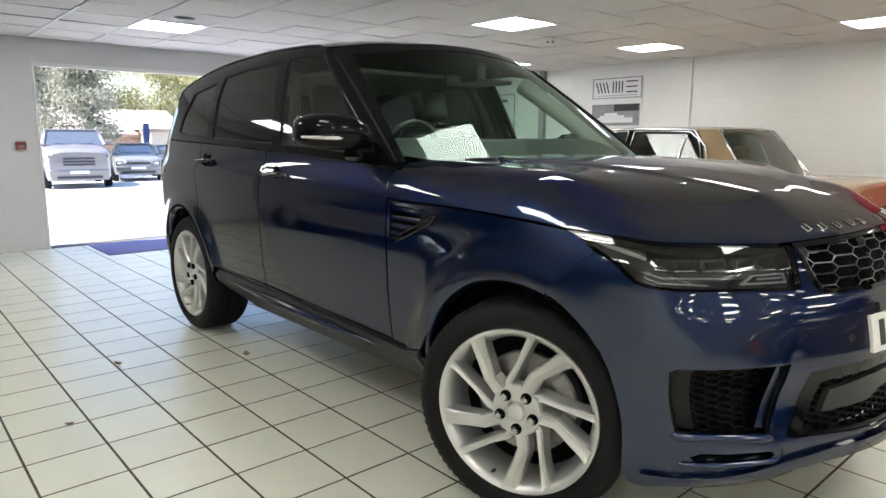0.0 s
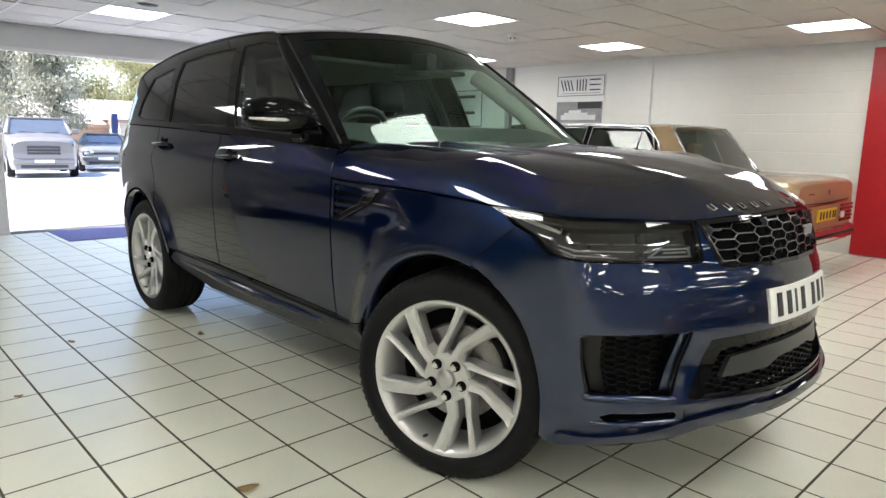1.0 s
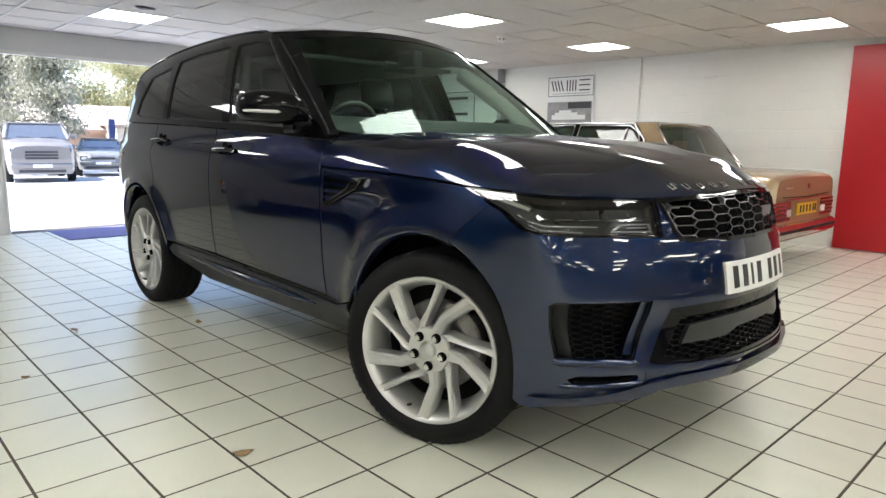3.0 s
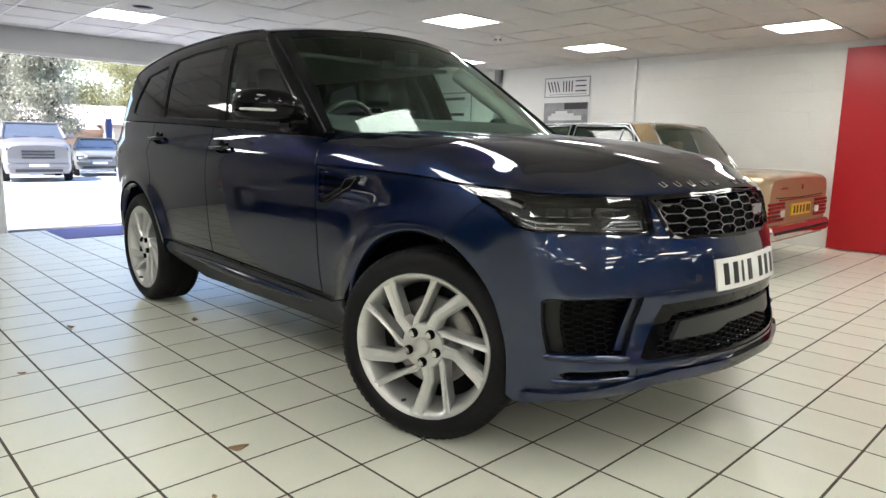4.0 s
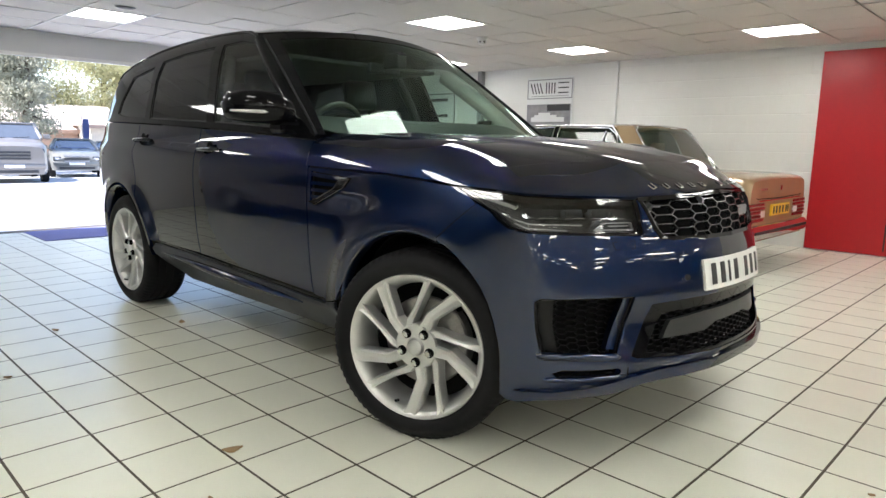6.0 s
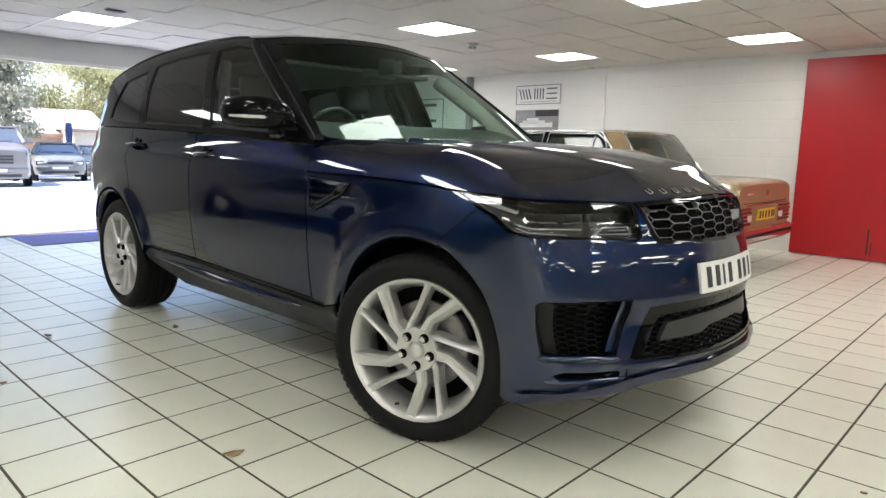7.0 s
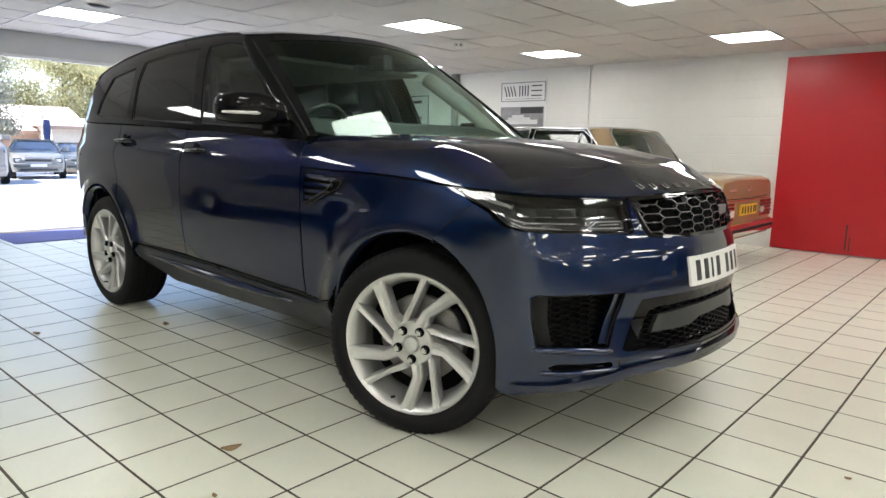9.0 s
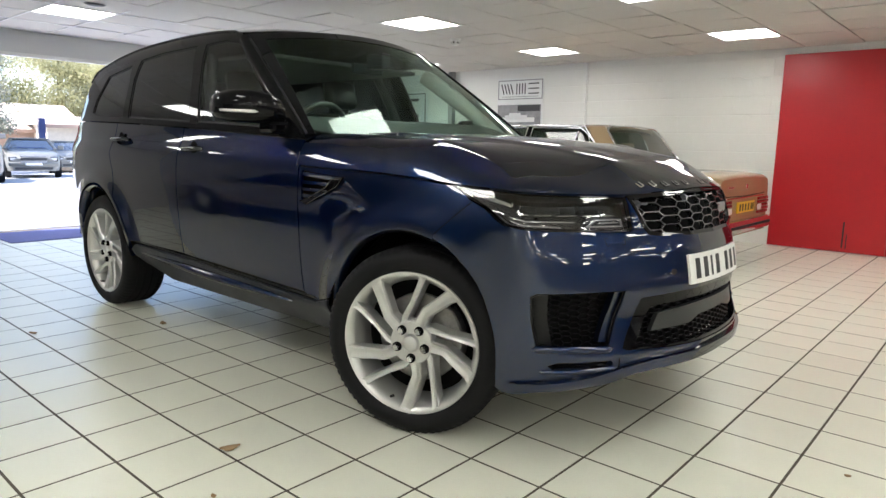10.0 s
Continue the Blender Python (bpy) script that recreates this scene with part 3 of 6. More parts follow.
BELT = spl((-3.7, 1.262), (-2.6, 1.236), (-1.7, 1.203), (-0.7, 1.156))
SHUT_X = spl((-0.72, 1.037), (-0.2, 1.028), (0.0, 1.018), (0.20, 0.999))
SHUT_S = spl((-6.6, 1.002), (-4.95, 0.989), (-3.6, 0.979), (-2.35, 0.974), (-1.27, 0.982), (0.0, 0.990), (1.27, 0.982), (2.35, 0.974), (3.6, 0.979), (4.95, 0.989), (6.6, 1.002))
ROOF_Z = spl((-1.30, 1.676), (-1.45, 1.706), (-1.70, 1.734), (-2.05, 1.746), (-2.5, 1.731), (-2.95, 1.682), (-3.35, 1.60), (-3.6, 1.53))
ARCH = 0.442


def hood_edge():
    side_part = [(x, -float(side_y(x, SHUT_X(x))), float(SHUT_X(x))) for x in np.linspace(-0.70, 0.16, 70)]
    front_part = [tuple(float(c) for c in front(s, SHUT_S(s))) for s in np.linspace(6.55, 0.0, 170)]
    right = side_part + front_part
    return right + [(x, -y, z) for x, y, z in reversed(right[:-1])]


HOOD_EDGE = np.array(hood_edge())
HOOD_LINE = [tuple(p[:2]) for p in HOOD_EDGE] + [(-0.700, 0.86), (-0.680, 0.80), (-0.618, 0.62), (-0.540, 0.35), (-0.508, 0.0), (-0.540, -0.35), (-0.618, -0.62), (-0.680, -0.80), (-0.700, -0.86)]
HOOD_TOP = spl((-0.75, 1.196), (-0.5, 1.190), (-0.1, 1.173), (0.25, 1.142), (0.5, 1.099), (0.65, 1.052), (0.8, 0.99))


def plate_spline(P, z, stiff):
    """Smoothest thin plate near the points: centres, weights and plane."""
    n = len(P)
    r2 = ((P[:, None] - P[None]) ** 2).sum(2)
    K = 0.5 * r2 * np.log(r2 + 1e-12) + stiff * np.eye(n)
    Q = np.hstack([np.ones((n, 1)), P])
    w = np.linalg.solve(np.block([[K, Q], [Q.T, np.zeros((3, 3))]]), np.concatenate([z, np.zeros(3)]))
    return w[:n], w[n:]


HOOD_SIDE = spl((-0.75, 0.100), (-0.6, 0.088), (-0.4, 0.070), (0.0, 0.050), (0.25, 0.030), (0.45, 0.012), (0.6, 0.006))


def hood_controls():
    """The shut line and the crown inside it."""
    P = [tuple(p) for p in HOOD_EDGE[::6]]
    for x in (-0.74, -0.55, -0.35, -0.15, 0.05, 0.25, 0.40, 0.52):
        for y in (-0.36, -0.18, 0.0, 0.18, 0.36):
            P.append((x, y, float(HOOD_TOP(x)) - 0.030 * (y / 0.8) ** 2 - float(HOOD_SIDE(x))))
        if x < 0.2:
            P += [(x, k * y, float(HOOD_TOP(x)) - d - float(HOOD_SIDE(x))) for y, d in ((0.66, 0.012), (0.82, 0.022)) for k in (1, -1)]
    return np.array(P)


HOOD_C = hood_controls()
HOOD_W, HOOD_P = plate_spline(HOOD_C[:, :2], HOOD_C[:, 2] + 0.003, 2e-4)


def hood(x, y):
    x, y = np.broadcast_arrays(np.asarray(x, float), np.asarray(y, float))
    q = np.stack([x.ravel(), y.ravel()], 1)
    r2 = ((q[:, None] - HOOD_C[None, :, :2]) ** 2).sum(2)
    z = (0.5 * r2 * np.log(r2 + 1e-12)) @ HOOD_W + HOOD_P[0] + q @ HOOD_P[1:]
    ridge = 0.011 / (1 + np.exp((np.abs(y) - (0.50 - 0.10 * (x + 0.7))) / 0.010)) * np.clip((0.62 - x) / 0.5, 0, 1)
    a, b = HOOD_EDGE[:-2:2, :2], HOOD_EDGE[2::2, :2]
    ab = b - a
    t = np.clip(((q[:, None] - a[None]) * ab[None]).sum(2) / (ab**2).sum(1)[None], 0, 1)
    d = np.sqrt((((a[None] + t[..., None] * ab[None]) - q[:, None]) ** 2).sum(2).min(1)).reshape(x.shape)
    d = np.where(within(q, HOOD_LINE).reshape(x.shape), d, -np.minimum(d, 0.006))
    return x, y, z.reshape(x.shape) + ridge + HOOD_SIDE(x) * (1 - np.exp(-d / 0.022))


def screen(y, t):
    """Windscreen: t from its foot to its head."""
    y, t = np.broadcast_arrays(np.asarray(y, float), np.asarray(t, float))
    a = (y / 0.8) ** 2
    fx, fz = -0.49 - 0.180 * a, 1.196 - 0.020 * a
    hx, hz = -1.285 - 0.118 * a, 1.756 - 0.050 * a
    bow = t * (1 - t)
    return fx + (hx - fx) * t + 0.0 * bow, y * (1 - 0.18 * t), fz + (hz - fz) * t + 0.035 * bow


def screen_edge(t):
    """Where the side frame meets the windscreen."""
    x, y, z = screen(0.90, t)
    return x - 0.014, y, z - 0.014


def roof(x, y):
    x, y = np.broadcast_arrays(np.asarray(x, float), np.asarray(y, float))
    z = ROOF_Z(x)
    half = side_y(x, z)
    k = np.clip(np.abs(y) / half, 0, 1)
    return x, y, z + 0.074 * (1 - k**2.6)


CAR = (0.866, 1.845, 0.0)
car = thing("blue_suv", "dark metallic blue sport utility car with black roof and silver wheels", "car", pose(*CAR))


def both(name, outline, fn, m, step=0.03, holes=(), depth=0.012, label="", parent=None):
    V, F, N = skin(outline, fn, step, (-1.4, 0, 0.8), holes, depth)
    right = raw(name, V, F, m, parent or car, label, True, N)
    left = raw(name, V * [1, -1, 1], [tuple(reversed(f)) for f in F], m, parent or car, label, True, N * [1, -1, 1])
    return [right, left]


# wings, doors, quarters, sills
G = 0.0055
xs = np.linspace(-0.676, 0.20, 24)
wing = [(-0.676, 0.458), (-0.676, 1.034)] + [(float(x), float(SHUT_X(x)) - G) for x in xs[1:]]
wing += [(0.279, 0.944), (0.139, 0.815)] + arc(0, HUB_Z, ARCH, 18, -62, 26) + [(-0.47, 0.47), (-0.60, 0.432)]
VENT = [(-0.655, 1.018), (-0.365, 1.000), (-0.40, 0.965), (-0.60, 0.875), (-0.655, 0.885)]
wings = both("front_wing", wing, side, M_PAINT, 0.026, [VENT])
fd = [(-0.684, 0.462), (-0.684, 1.05)] + [(float(x), float(BELT(x)) - 0.006) for x in np.linspace(-0.70, -1.80, 16)] + [(-1.797, 0.95), (-1.792, 0.62), (-1.782, 0.50)]
fdoors = both("front_door", fd, side, M_PAINT, 0.03)
rd = [(-1.790, 0.502), (-1.800, 0.62), (-1.805, 0.95)] + [(float(x), float(BELT(x)) - 0.006) for x in np.linspace(-1.808, -2.70, 14)] + [(-2.725, 1.05), (-2.66, 0.94)]
rd += [(-2.93 + 0.50 * math.sin(radians(a)), 0.38 + 0.50 * math.cos(radians(a))) for a in (38, 48, 58, 68, 76)]
rdoors = both("rear_door", rd, side, M_PAINT, 0.03)
qp = [(-2.733, 1.05)] + [(float(x), float(BELT(x)) - 0.006) for x in np.linspace(-2.708, -3.88, 16)] + [(-3.90, 1.0), (-3.90, 0.72), (-3.80, 0.66), (-3.32, 0.60)]
qp += arc(-2.93, 0.38, ARCH + 0.02, -60, 80, 30) + [(-2.93 + 0.492 * math.sin(radians(a)), 0.38 + 0.492 * math.cos(radians(a))) for a in (76, 68, 58, 48, 38)] + [(-2.668, 0.94)]
both("rear_quarter", qp, side, M_PAINT, 0.03)
rb = [(-3.30, 0.595), (-3.80, 0.652), (-3.90, 0.71), (-3.90, 0.36), (-3.38, 0.33), (-3.34, 0.42)]
both("rear_bumper_side", rb, side, M_PAINT, 0.04)
sill = [(-0.60, 0.425), (-0.478, 0.46), (-0.50, 0.38), (-0.54, 0.30)] + [(float(x), 0.248) for x in np.linspace(-0.6, -2.3, 20)] + [(-2.40, 0.36), (-2.435, 0.45), (-2.40, 0.482), (-1.7, 0.468)]


def tucked(x, z):
    return x, -(side_y(x, z) - 0.6 * np.maximum(0, 0.425 - np.asarray(z, float))), z


both("sill", sill, proud(tucked, 0.004), M_SILL, 0.03, label="dark satin lower side skirt")
strip = [(-0.585, 0.440), (-0.60, 0.452), (-1.78, 0.490), (-2.39, 0.506), (-2.40, 0.496), (-1.7, 0.478)]
both("door_strip", strip, proud(side, 0.002), M_BLACK, 0.03, depth=0.006, label="thin gloss black rubbing strip")
for sgn in (1, -1):
    line = [(x, 0.392 + 0.026 * (-0.8 - x), 0.004 + 0.022 * math.sin(math.pi * (-0.8 - x) / 1.56)) for x in np.linspace(-0.8, -2.36, 24)]
    V, F = tube([(float(x), sgn * float(side_y(x, z) + 0.3 * q - 0.002), float(z)) for x, z, q in line], [float(q) for _, _, q in line], 14)
    raw("sill_blade", V, F, M_PAINT, car, smooth=True, sharp=70)

# black upper body with window openings
FGL = [(-0.86, 1.197), (-1.665, 1.236), (-1.80, 1.672), (-1.60, 1.678), (-1.43, 1.650), (-1.325, 1.578)]
RGL = [(-1.752, 1.238), (-2.555, 1.266), (-2.60, 1.505), (-2.585, 1.634), (-2.30, 1.662), (-1.90, 1.671)]
QGL = [(-2.64, 1.272), (-3.10, 1.290), (-3.21, 1.310), (-3.19, 1.40), (-3.06, 1.556), (-2.70, 1.606), (-2.665, 1.50)]
up = [(float(x), float(BELT(x))) for x in np.linspace(-0.70, -3.55, 30)] + [(-3.50, 1.40), (-3.40, 1.55)]
up += [(float(x), float(ROOF_Z(x))) for x in np.linspace(-3.3, -1.475, 26)] + [tuple(float(c) for c in screen_edge(t)[::2]) for t in (0.93, 0.8, 0.65, 0.5, 0.35, 0.2, 0.08)]


def inset(poly, d):
    c = np.mean(poly, 0)
    return [tuple(c + (np.array(p) - c) * (1 - d)) for p in poly]


both("window_frame", up, side, M_BLACK, 0.028, [FGL, RGL, QGL], 0.02, "gloss black pillars and window surround")
for name, poly, m in (("front_side_window", FGL, M_SIDEGLASS), ("rear_side_window", RGL, M_PRIVACY), ("quarter_window", QGL, M_PRIVACY)):
    both(name, inset(poly, -0.01), proud(side, -0.008), m, 0.045, depth=0.0)
    ring = inset(poly, 0.035)
    both("window_seal", inset(poly, -0.004), proud(side, -0.005), M_PLASTIC, 0.04, [ring], 0.006, "black rubber window seal")
belt = [(float(x), float(BELT(x)) + 0.001) for x in np.linspace(-0.71, -3.5, 30)] + [(float(x), float(BELT(x)) + 0.020) for x in np.linspace(-3.5, -0.71, 30)]
both("belt_trim", belt, proud(side, 0.006), M_BLACK, 0.03, depth=0.012)

# roof, windscreen, bonnet
ro = [(float(x), -float(side_y(x, ROOF_Z(x))) + 0.012) for x in np.linspace(-1.47, -3.55, 26)]
ro = ro + [(-3.66, -0.45), (-3.70, 0), (-3.66, 0.45)] + [(x, -y) for x, y in reversed(ro)] + [(-1.410, 0.66), (-1.358, 0.5), (-1.307, 0.25), (-1.290, 0.0), (-1.307, -0.25), (-1.358, -0.5), (-1.410, -0.66)]
panel("roof", ro, roof, M_BLACK, car, 0.05, depth=0.012, label="gloss black roof")
ws = [(-0.885, 0.0), (-0.4, 0.0), (0.0, 0.0), (0.4, 0.0), (0.885, 0.0), (0.885, 0.5), (0.885, 0.985), (0.4, 0.985), (0, 0.985), (-0.4, 0.985), (-0.885, 0.985), (-0.885, 0.5)]
panel("windscreen", ws, screen, M_WINDSCREEN, car, 0.05, depth=0.0, label="green tinted windscreen")
for s in (1, -1):
    V, F = [], []
    rows = 24
    for k in range(rows + 1):
        t = k / rows
        a = np.array([float(c) for c in screen(s * (0.850 - 0.055 * t), t)]) + [0.002, 0, 0.003]
        h = np.array([float(c) for c in screen(s * (0.880 - 0.020 * t), t)]) + [0.003, 0, 0.004]
        b = np.array([float(c) for c in screen(s * 0.898, t)]) + [0.002, 0, 0.004]
        x, _, z = (float(c) for c in screen_edge(t))
        d = np.array([x - 0.010, s * (float(side_y(x - 0.01, z - 0.01)) + 0.0015), z - 0.010])
        m = (b + d) / 2 + np.array([0.002, s * 0.006, 0.003])
        V += [tuple(a), tuple(h), tuple(b), tuple(m), tuple(d), tuple(d + [0.0, -s * 0.01, -0.02])]
    F = [(k * 6 + j, k * 6 + j + 1, k * 6 + j + 7, k * 6 + j + 6) for k in range(rows) for j in range(5)]
    if s > 0:
        F = [tuple(reversed(f)) for f in F]
    raw("windscreen_pillar", V, F, M_BLACK, car, "gloss black windscreen pillar", smooth=True, sharp=60)
    V, F = tube([tuple(float(c) + o for c, o in zip(screen(s * 0.886, t), (0.004, 0, 0.006))) for t in np.linspace(0.0, 0.98, 16)], 0.005, 6)
    raw("screen_seal", V, F, M_PLASTIC, car, smooth=True)
    rail = [tuple(float(c) + o for c, o in zip(screen(s * 0.895, t), (-0.008, 0, -0.010))) for t in (0.80, 0.88, 0.95, 1.0)]
    rail += [(float(x), s * (float(side_y(x, ROOF_Z(x))) - 0.006), float(ROOF_Z(x)) + 0.002) for x in np.linspace(-1.56, -3.45, 22)]
    V, F = tube(rail, [0.004, 0.007] + [0.010] * (len(rail) - 3) + [0.004], 10)
    raw("roof_rail", V, F, M_BLACK, car, "gloss black roof edge", smooth=True, sharp=60)
panel("windscreen_header", [(-0.88, 0.93), (0.88, 0.93), (0.90, 1.0), (-0.90, 1.0)], lambda u, v: tuple(c + o for c, o in zip(screen(u, v), (0, 0, 0.003))), M_BLACK, car, 0.04, depth=0.01)
bonnet = panel("bonnet", HOOD_LINE, hood, M_PAINT, car, 0.018, depth=0.015, label="blue clamshell bonnet reflecting the panel lights", centre=(0, 0, 0), eps=4e-3, rings=(0.005, 0.011, 0.018, 0.026, 0.036, 0.048, 0.062))
panel("cowl", [(-0.44, 0), (-0.47, 0.4), (-0.58, 0.66), (-0.68, 0.85), (-0.84, 0.83), (-0.70, 0.6), (-0.57, 0.3), (-0.53, 0), (-0.57, -0.3), (-0.70, -0.6), (-0.84, -0.83), (-0.68, -0.85), (-0.58, -0.66), (-0.47, -0.4)],
      lambda x, y: (x, y, 1.150 - 0.075 * (y / 0.8) ** 2 + 0 * x), M_PLASTIC, car, 0.05, depth=0.02, centre=(-0.6, 0, 0))
for y0, y1 in ((-0.62, 0.02), (-0.02, 0.55)):
    pts = [tuple(float(c) for c in screen(y0 + (y1 - y0) * k / 8, 0.012 + 0.004 * math.sin(k))) for k in range(9)]
    V, F = tube([(x + 0.022, y, z - 0.010) for x, y, z in pts], 0.008, 6)
    raw("wiper", V, F, M_PLASTIC, car, smooth=True)

# front bumper skin with its openings
HL = [(6.45, 0.997), (5.85, 0.957), (5.4, 0.928), (5.1, 0.896), (4.85, 0.877), (4.3, 0.864), (3.5, 0.857), (2.45, 0.849), (2.36, 0.855), (2.40, 0.90), (2.33, 0.966), (3.07, 0.971), (3.6, 0.975), (4.95, 0.984), (6.2, 0.996)]
GR = [(2.26, 0.966), (2.20, 0.93), (2.02, 0.862), (1.90, 0.836), (1.6, 0.829), (0.8, 0.824), (0, 0.822), (-0.8, 0.824), (-1.6, 0.829), (-1.90, 0.836), (-2.02, 0.862), (-2.20, 0.93), (-2.26, 0.966), (-1.27, 0.974), (0, 0.982), (1.27, 0.974)]
INTAKE = [(4.32, 0.630), (4.20, 0.643), (3.6, 0.643), (2.76, 0.640), (2.82, 0.59), (3.08, 0.452), (3.15, 0.440), (4.2, 0.432), (4.28, 0.445)]
LOWER = [(2.30, 0.606), (2.84, 0.432), (2.72, 0.422), (1.6, 0.410), (0.8, 0.405), (0, 0.403), (-0.8, 0.405), (-1.6, 0.410), (-2.72, 0.422), (-2.84, 0.432), (-2.30, 0.606), (-1.2, 0.614), (0, 0.617), (1.2, 0.614)]
SLOT = [(4.12, 0.382), (3.95, 0.397), (3.10, 0.395), (3.05, 0.384), (3.10, 0.366), (4.0, 0.360)]
mir = [(-s, z) for s, z in INTAKE], [(-s, z) for s, z in SLOT]


def nose2(u, z):
    s = u / SU
    x, y, z2 = front(np.abs(s), z)
    return x, np.where(s < 0, -y, y), z2


ARCH_EDGE = spl((0.24, 0.380), (0.40, 0.382), (0.50, 0.371), (0.60, 0.343), (0.67, 0.304), (0.75, 0.228), (0.80, 0.146), (0.83, 0.04))


def s_at(x, z):
    lo, hi = 4.0, 7.0
    for _ in range(30):
        midv = (lo + hi) / 2
        lo, hi = (midv, hi) if float(front(midv, z)[0]) > x else (lo, midv)
    return lo


arch_s = [(s_at(float(ARCH_EDGE(z)), z), z) for z in (0.805, 0.79, 0.77, 0.74, 0.70, 0.65, 0.60, 0.54, 0.48, 0.42, 0.36, 0.30, 0.27)]
half = [(5.79, 0.945)] + [(6.70, 0.819)] + arch_s + [(4.95, 0.256), (4.6, 0.254), (3.9, 0.272), (3.1, 0.314), (2.6, 0.338), (1.6, 0.350), (0.8, 0.354)]
hl_low = [(2.28, 0.966), (2.34, 0.90), (2.30, 0.851), (2.42, 0.844), (3.5, 0.852), (4.3, 0.859), (4.88, 0.871), (5.14, 0.891), (5.44, 0.922)]
bump = [(0, 0.355)] + list(reversed(half[:])) + list(reversed(hl_low)) + [(1.27, SHUT_S(1.27) - G), (0, float(SHUT_S(0)) - G)]
bump = [(float(s), float(z)) for s, z in bump]
full = bump + [(-s, z) for s, z in reversed(bump[1:-1])]
bumper = panel("front_bumper", sz(*full), nose2, M_PAINT, car, 0.024, [sz(*GR), sz(*INTAKE), sz(*LOWER), sz(*SLOT), sz(*mir[0]), sz(*mir[1])], 0.03, "blue front bumper with three dark air intakes")


# dark sheets behind the openings, black in place of the shade inside
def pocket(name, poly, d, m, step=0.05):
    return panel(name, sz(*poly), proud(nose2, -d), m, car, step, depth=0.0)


def grow(poly, k):
    return inset(poly, -k)


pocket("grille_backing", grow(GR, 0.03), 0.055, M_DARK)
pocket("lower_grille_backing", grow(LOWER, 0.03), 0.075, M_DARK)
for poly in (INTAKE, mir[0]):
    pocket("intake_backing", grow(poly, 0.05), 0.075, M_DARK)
for poly in (SLOT, mir[1]):
    pocket("slot_backing", grow(poly, 0.03), 0.028, M_BLACK)


def bars_on(lines, width, depth, out):
    """Flat bars along lines of (s, z) points on the front end."""
    C, F = [], []
    for line in lines:
        q = np.array(line, float) * [SU, 1]
        for a, b in zip(q, q[1:]):
            d = b - a
            nrm = np.array([-d[1], d[0]]) / (np.hypot(*d) + 1e-9) * width / 2
            e = d / (np.hypot(*d) + 1e-9) * width * 0.3
            C += [a - e - nrm, b + e - nrm, b + e + nrm, a - e + nrm]
            n = 2 * (len(C) - 4)
            F += [(n, n + 1, n + 2, n + 3), (n, n + 4, n + 5, n + 1), (n + 1, n + 5, n + 6, n + 2), (n + 2, n + 6, n + 7, n + 3), (n + 3, n + 7, n + 4, n)]
    C = np.array(C)
    top = np.stack(proud(nose2, out)(C[:, 0], C[:, 1]), -1).reshape(-1, 4, 3)
    low = np.stack(proud(nose2, out - depth)(C[:, 0], C[:, 1]), -1).reshape(-1, 4, 3)
    V = np.concatenate([top, low], 1).reshape(-1, 3)
    return V, F


def s_of(y):
    a = np.interp(np.abs(y), [0, 0.25, 0.45, 0.62, 0.83], [0, 1, 2, 3, 4])
    return np.copysign(a, y)


def hex_lines(poly, w, h, z0, z1, y0, y1, f=0.25):
    """Edges of a flat-topped honeycomb of w by h metre cells between the given y and z, kept inside the opening."""
    lines, seen = [], set()
    p = (0.5 + f) * w
    k0 = int(y0 / p) - 1
    for k in range(k0, int(y1 / p) + 2):
        z = z0 + (h / 2 if k % 2 else 0) - h
        while z < z1 + h:
            y = k * p
            c = [(y - w / 2, z), (y - w * f, z + h / 2), (y + w * f, z + h / 2), (y + w / 2, z), (y + w * f, z - h / 2), (y - w * f, z - h / 2)]
            for a, b in zip(c, c[1:] + c[:1]):
                key = (round((a[0] + b[0]) / 2, 4), round((a[1] + b[1]) / 2, 4))
                if key in seen:
                    continue
                seen.add(key)
                e = [(-float(s_of(p[0])), p[1]) for p in (a, b)]
                if within(np.array([e[0], ((e[0][0] + e[1][0]) / 2, (e[0][1] + e[1][1]) / 2), e[1]]), poly).sum() >= 2:
                    lines.append(e)
            z += h
    return lines


grille = new("radiator_grille")
grille.parent = car
V, F = bars_on(hex_lines(GR, 0.118, 0.034, 0.83, 0.99, -0.5, 0.5, 0.32), 0.0040, 0.020, -0.010)
raw("honeycomb", V, F, M_GRILLE, grille, "grey honeycomb grille mesh")
V, F = bars_on([inset(GR, 0.01) + [inset(GR, 0.01)[0]]], 0.014, 0.03, 0.004)
raw("surround", V, F, M_BLACK, grille, "gloss black grille frame")
inner = inset(GR, 0.045)
V, F = bars_on([inner + [inner[0]]], 0.006, 0.02, 0.001)
raw("inner_frame", V, F, M_GRILLE, grille, "satin chrome inner grille line")
V, F = bars_on(hex_lines(LOWER, 0.046, 0.019, 0.40, 0.62, -0.62, 0.62, 0.3), 0.0032, 0.012, -0.03)
raw("lower_mesh", V, F, M_MESH, grille, "black lower grille mesh")
LOWER_IN = [(1.98, 0.568), (2.48, 0.440), (1.6, 0.425), (0.8, 0.421), (0, 0.420), (-0.8, 0.421), (-1.6, 0.425), (-2.48, 0.440), (-1.98, 0.568), (-1.0, 0.576), (0, 0.578), (1.0, 0.576)]
panel("lower_frame", sz(*grow(LOWER, 0.01)), proud(nose2, -0.004), M_BLACK, grille, 0.03, [sz(*LOWER_IN)], 0.05, "gloss black lower grille frame")
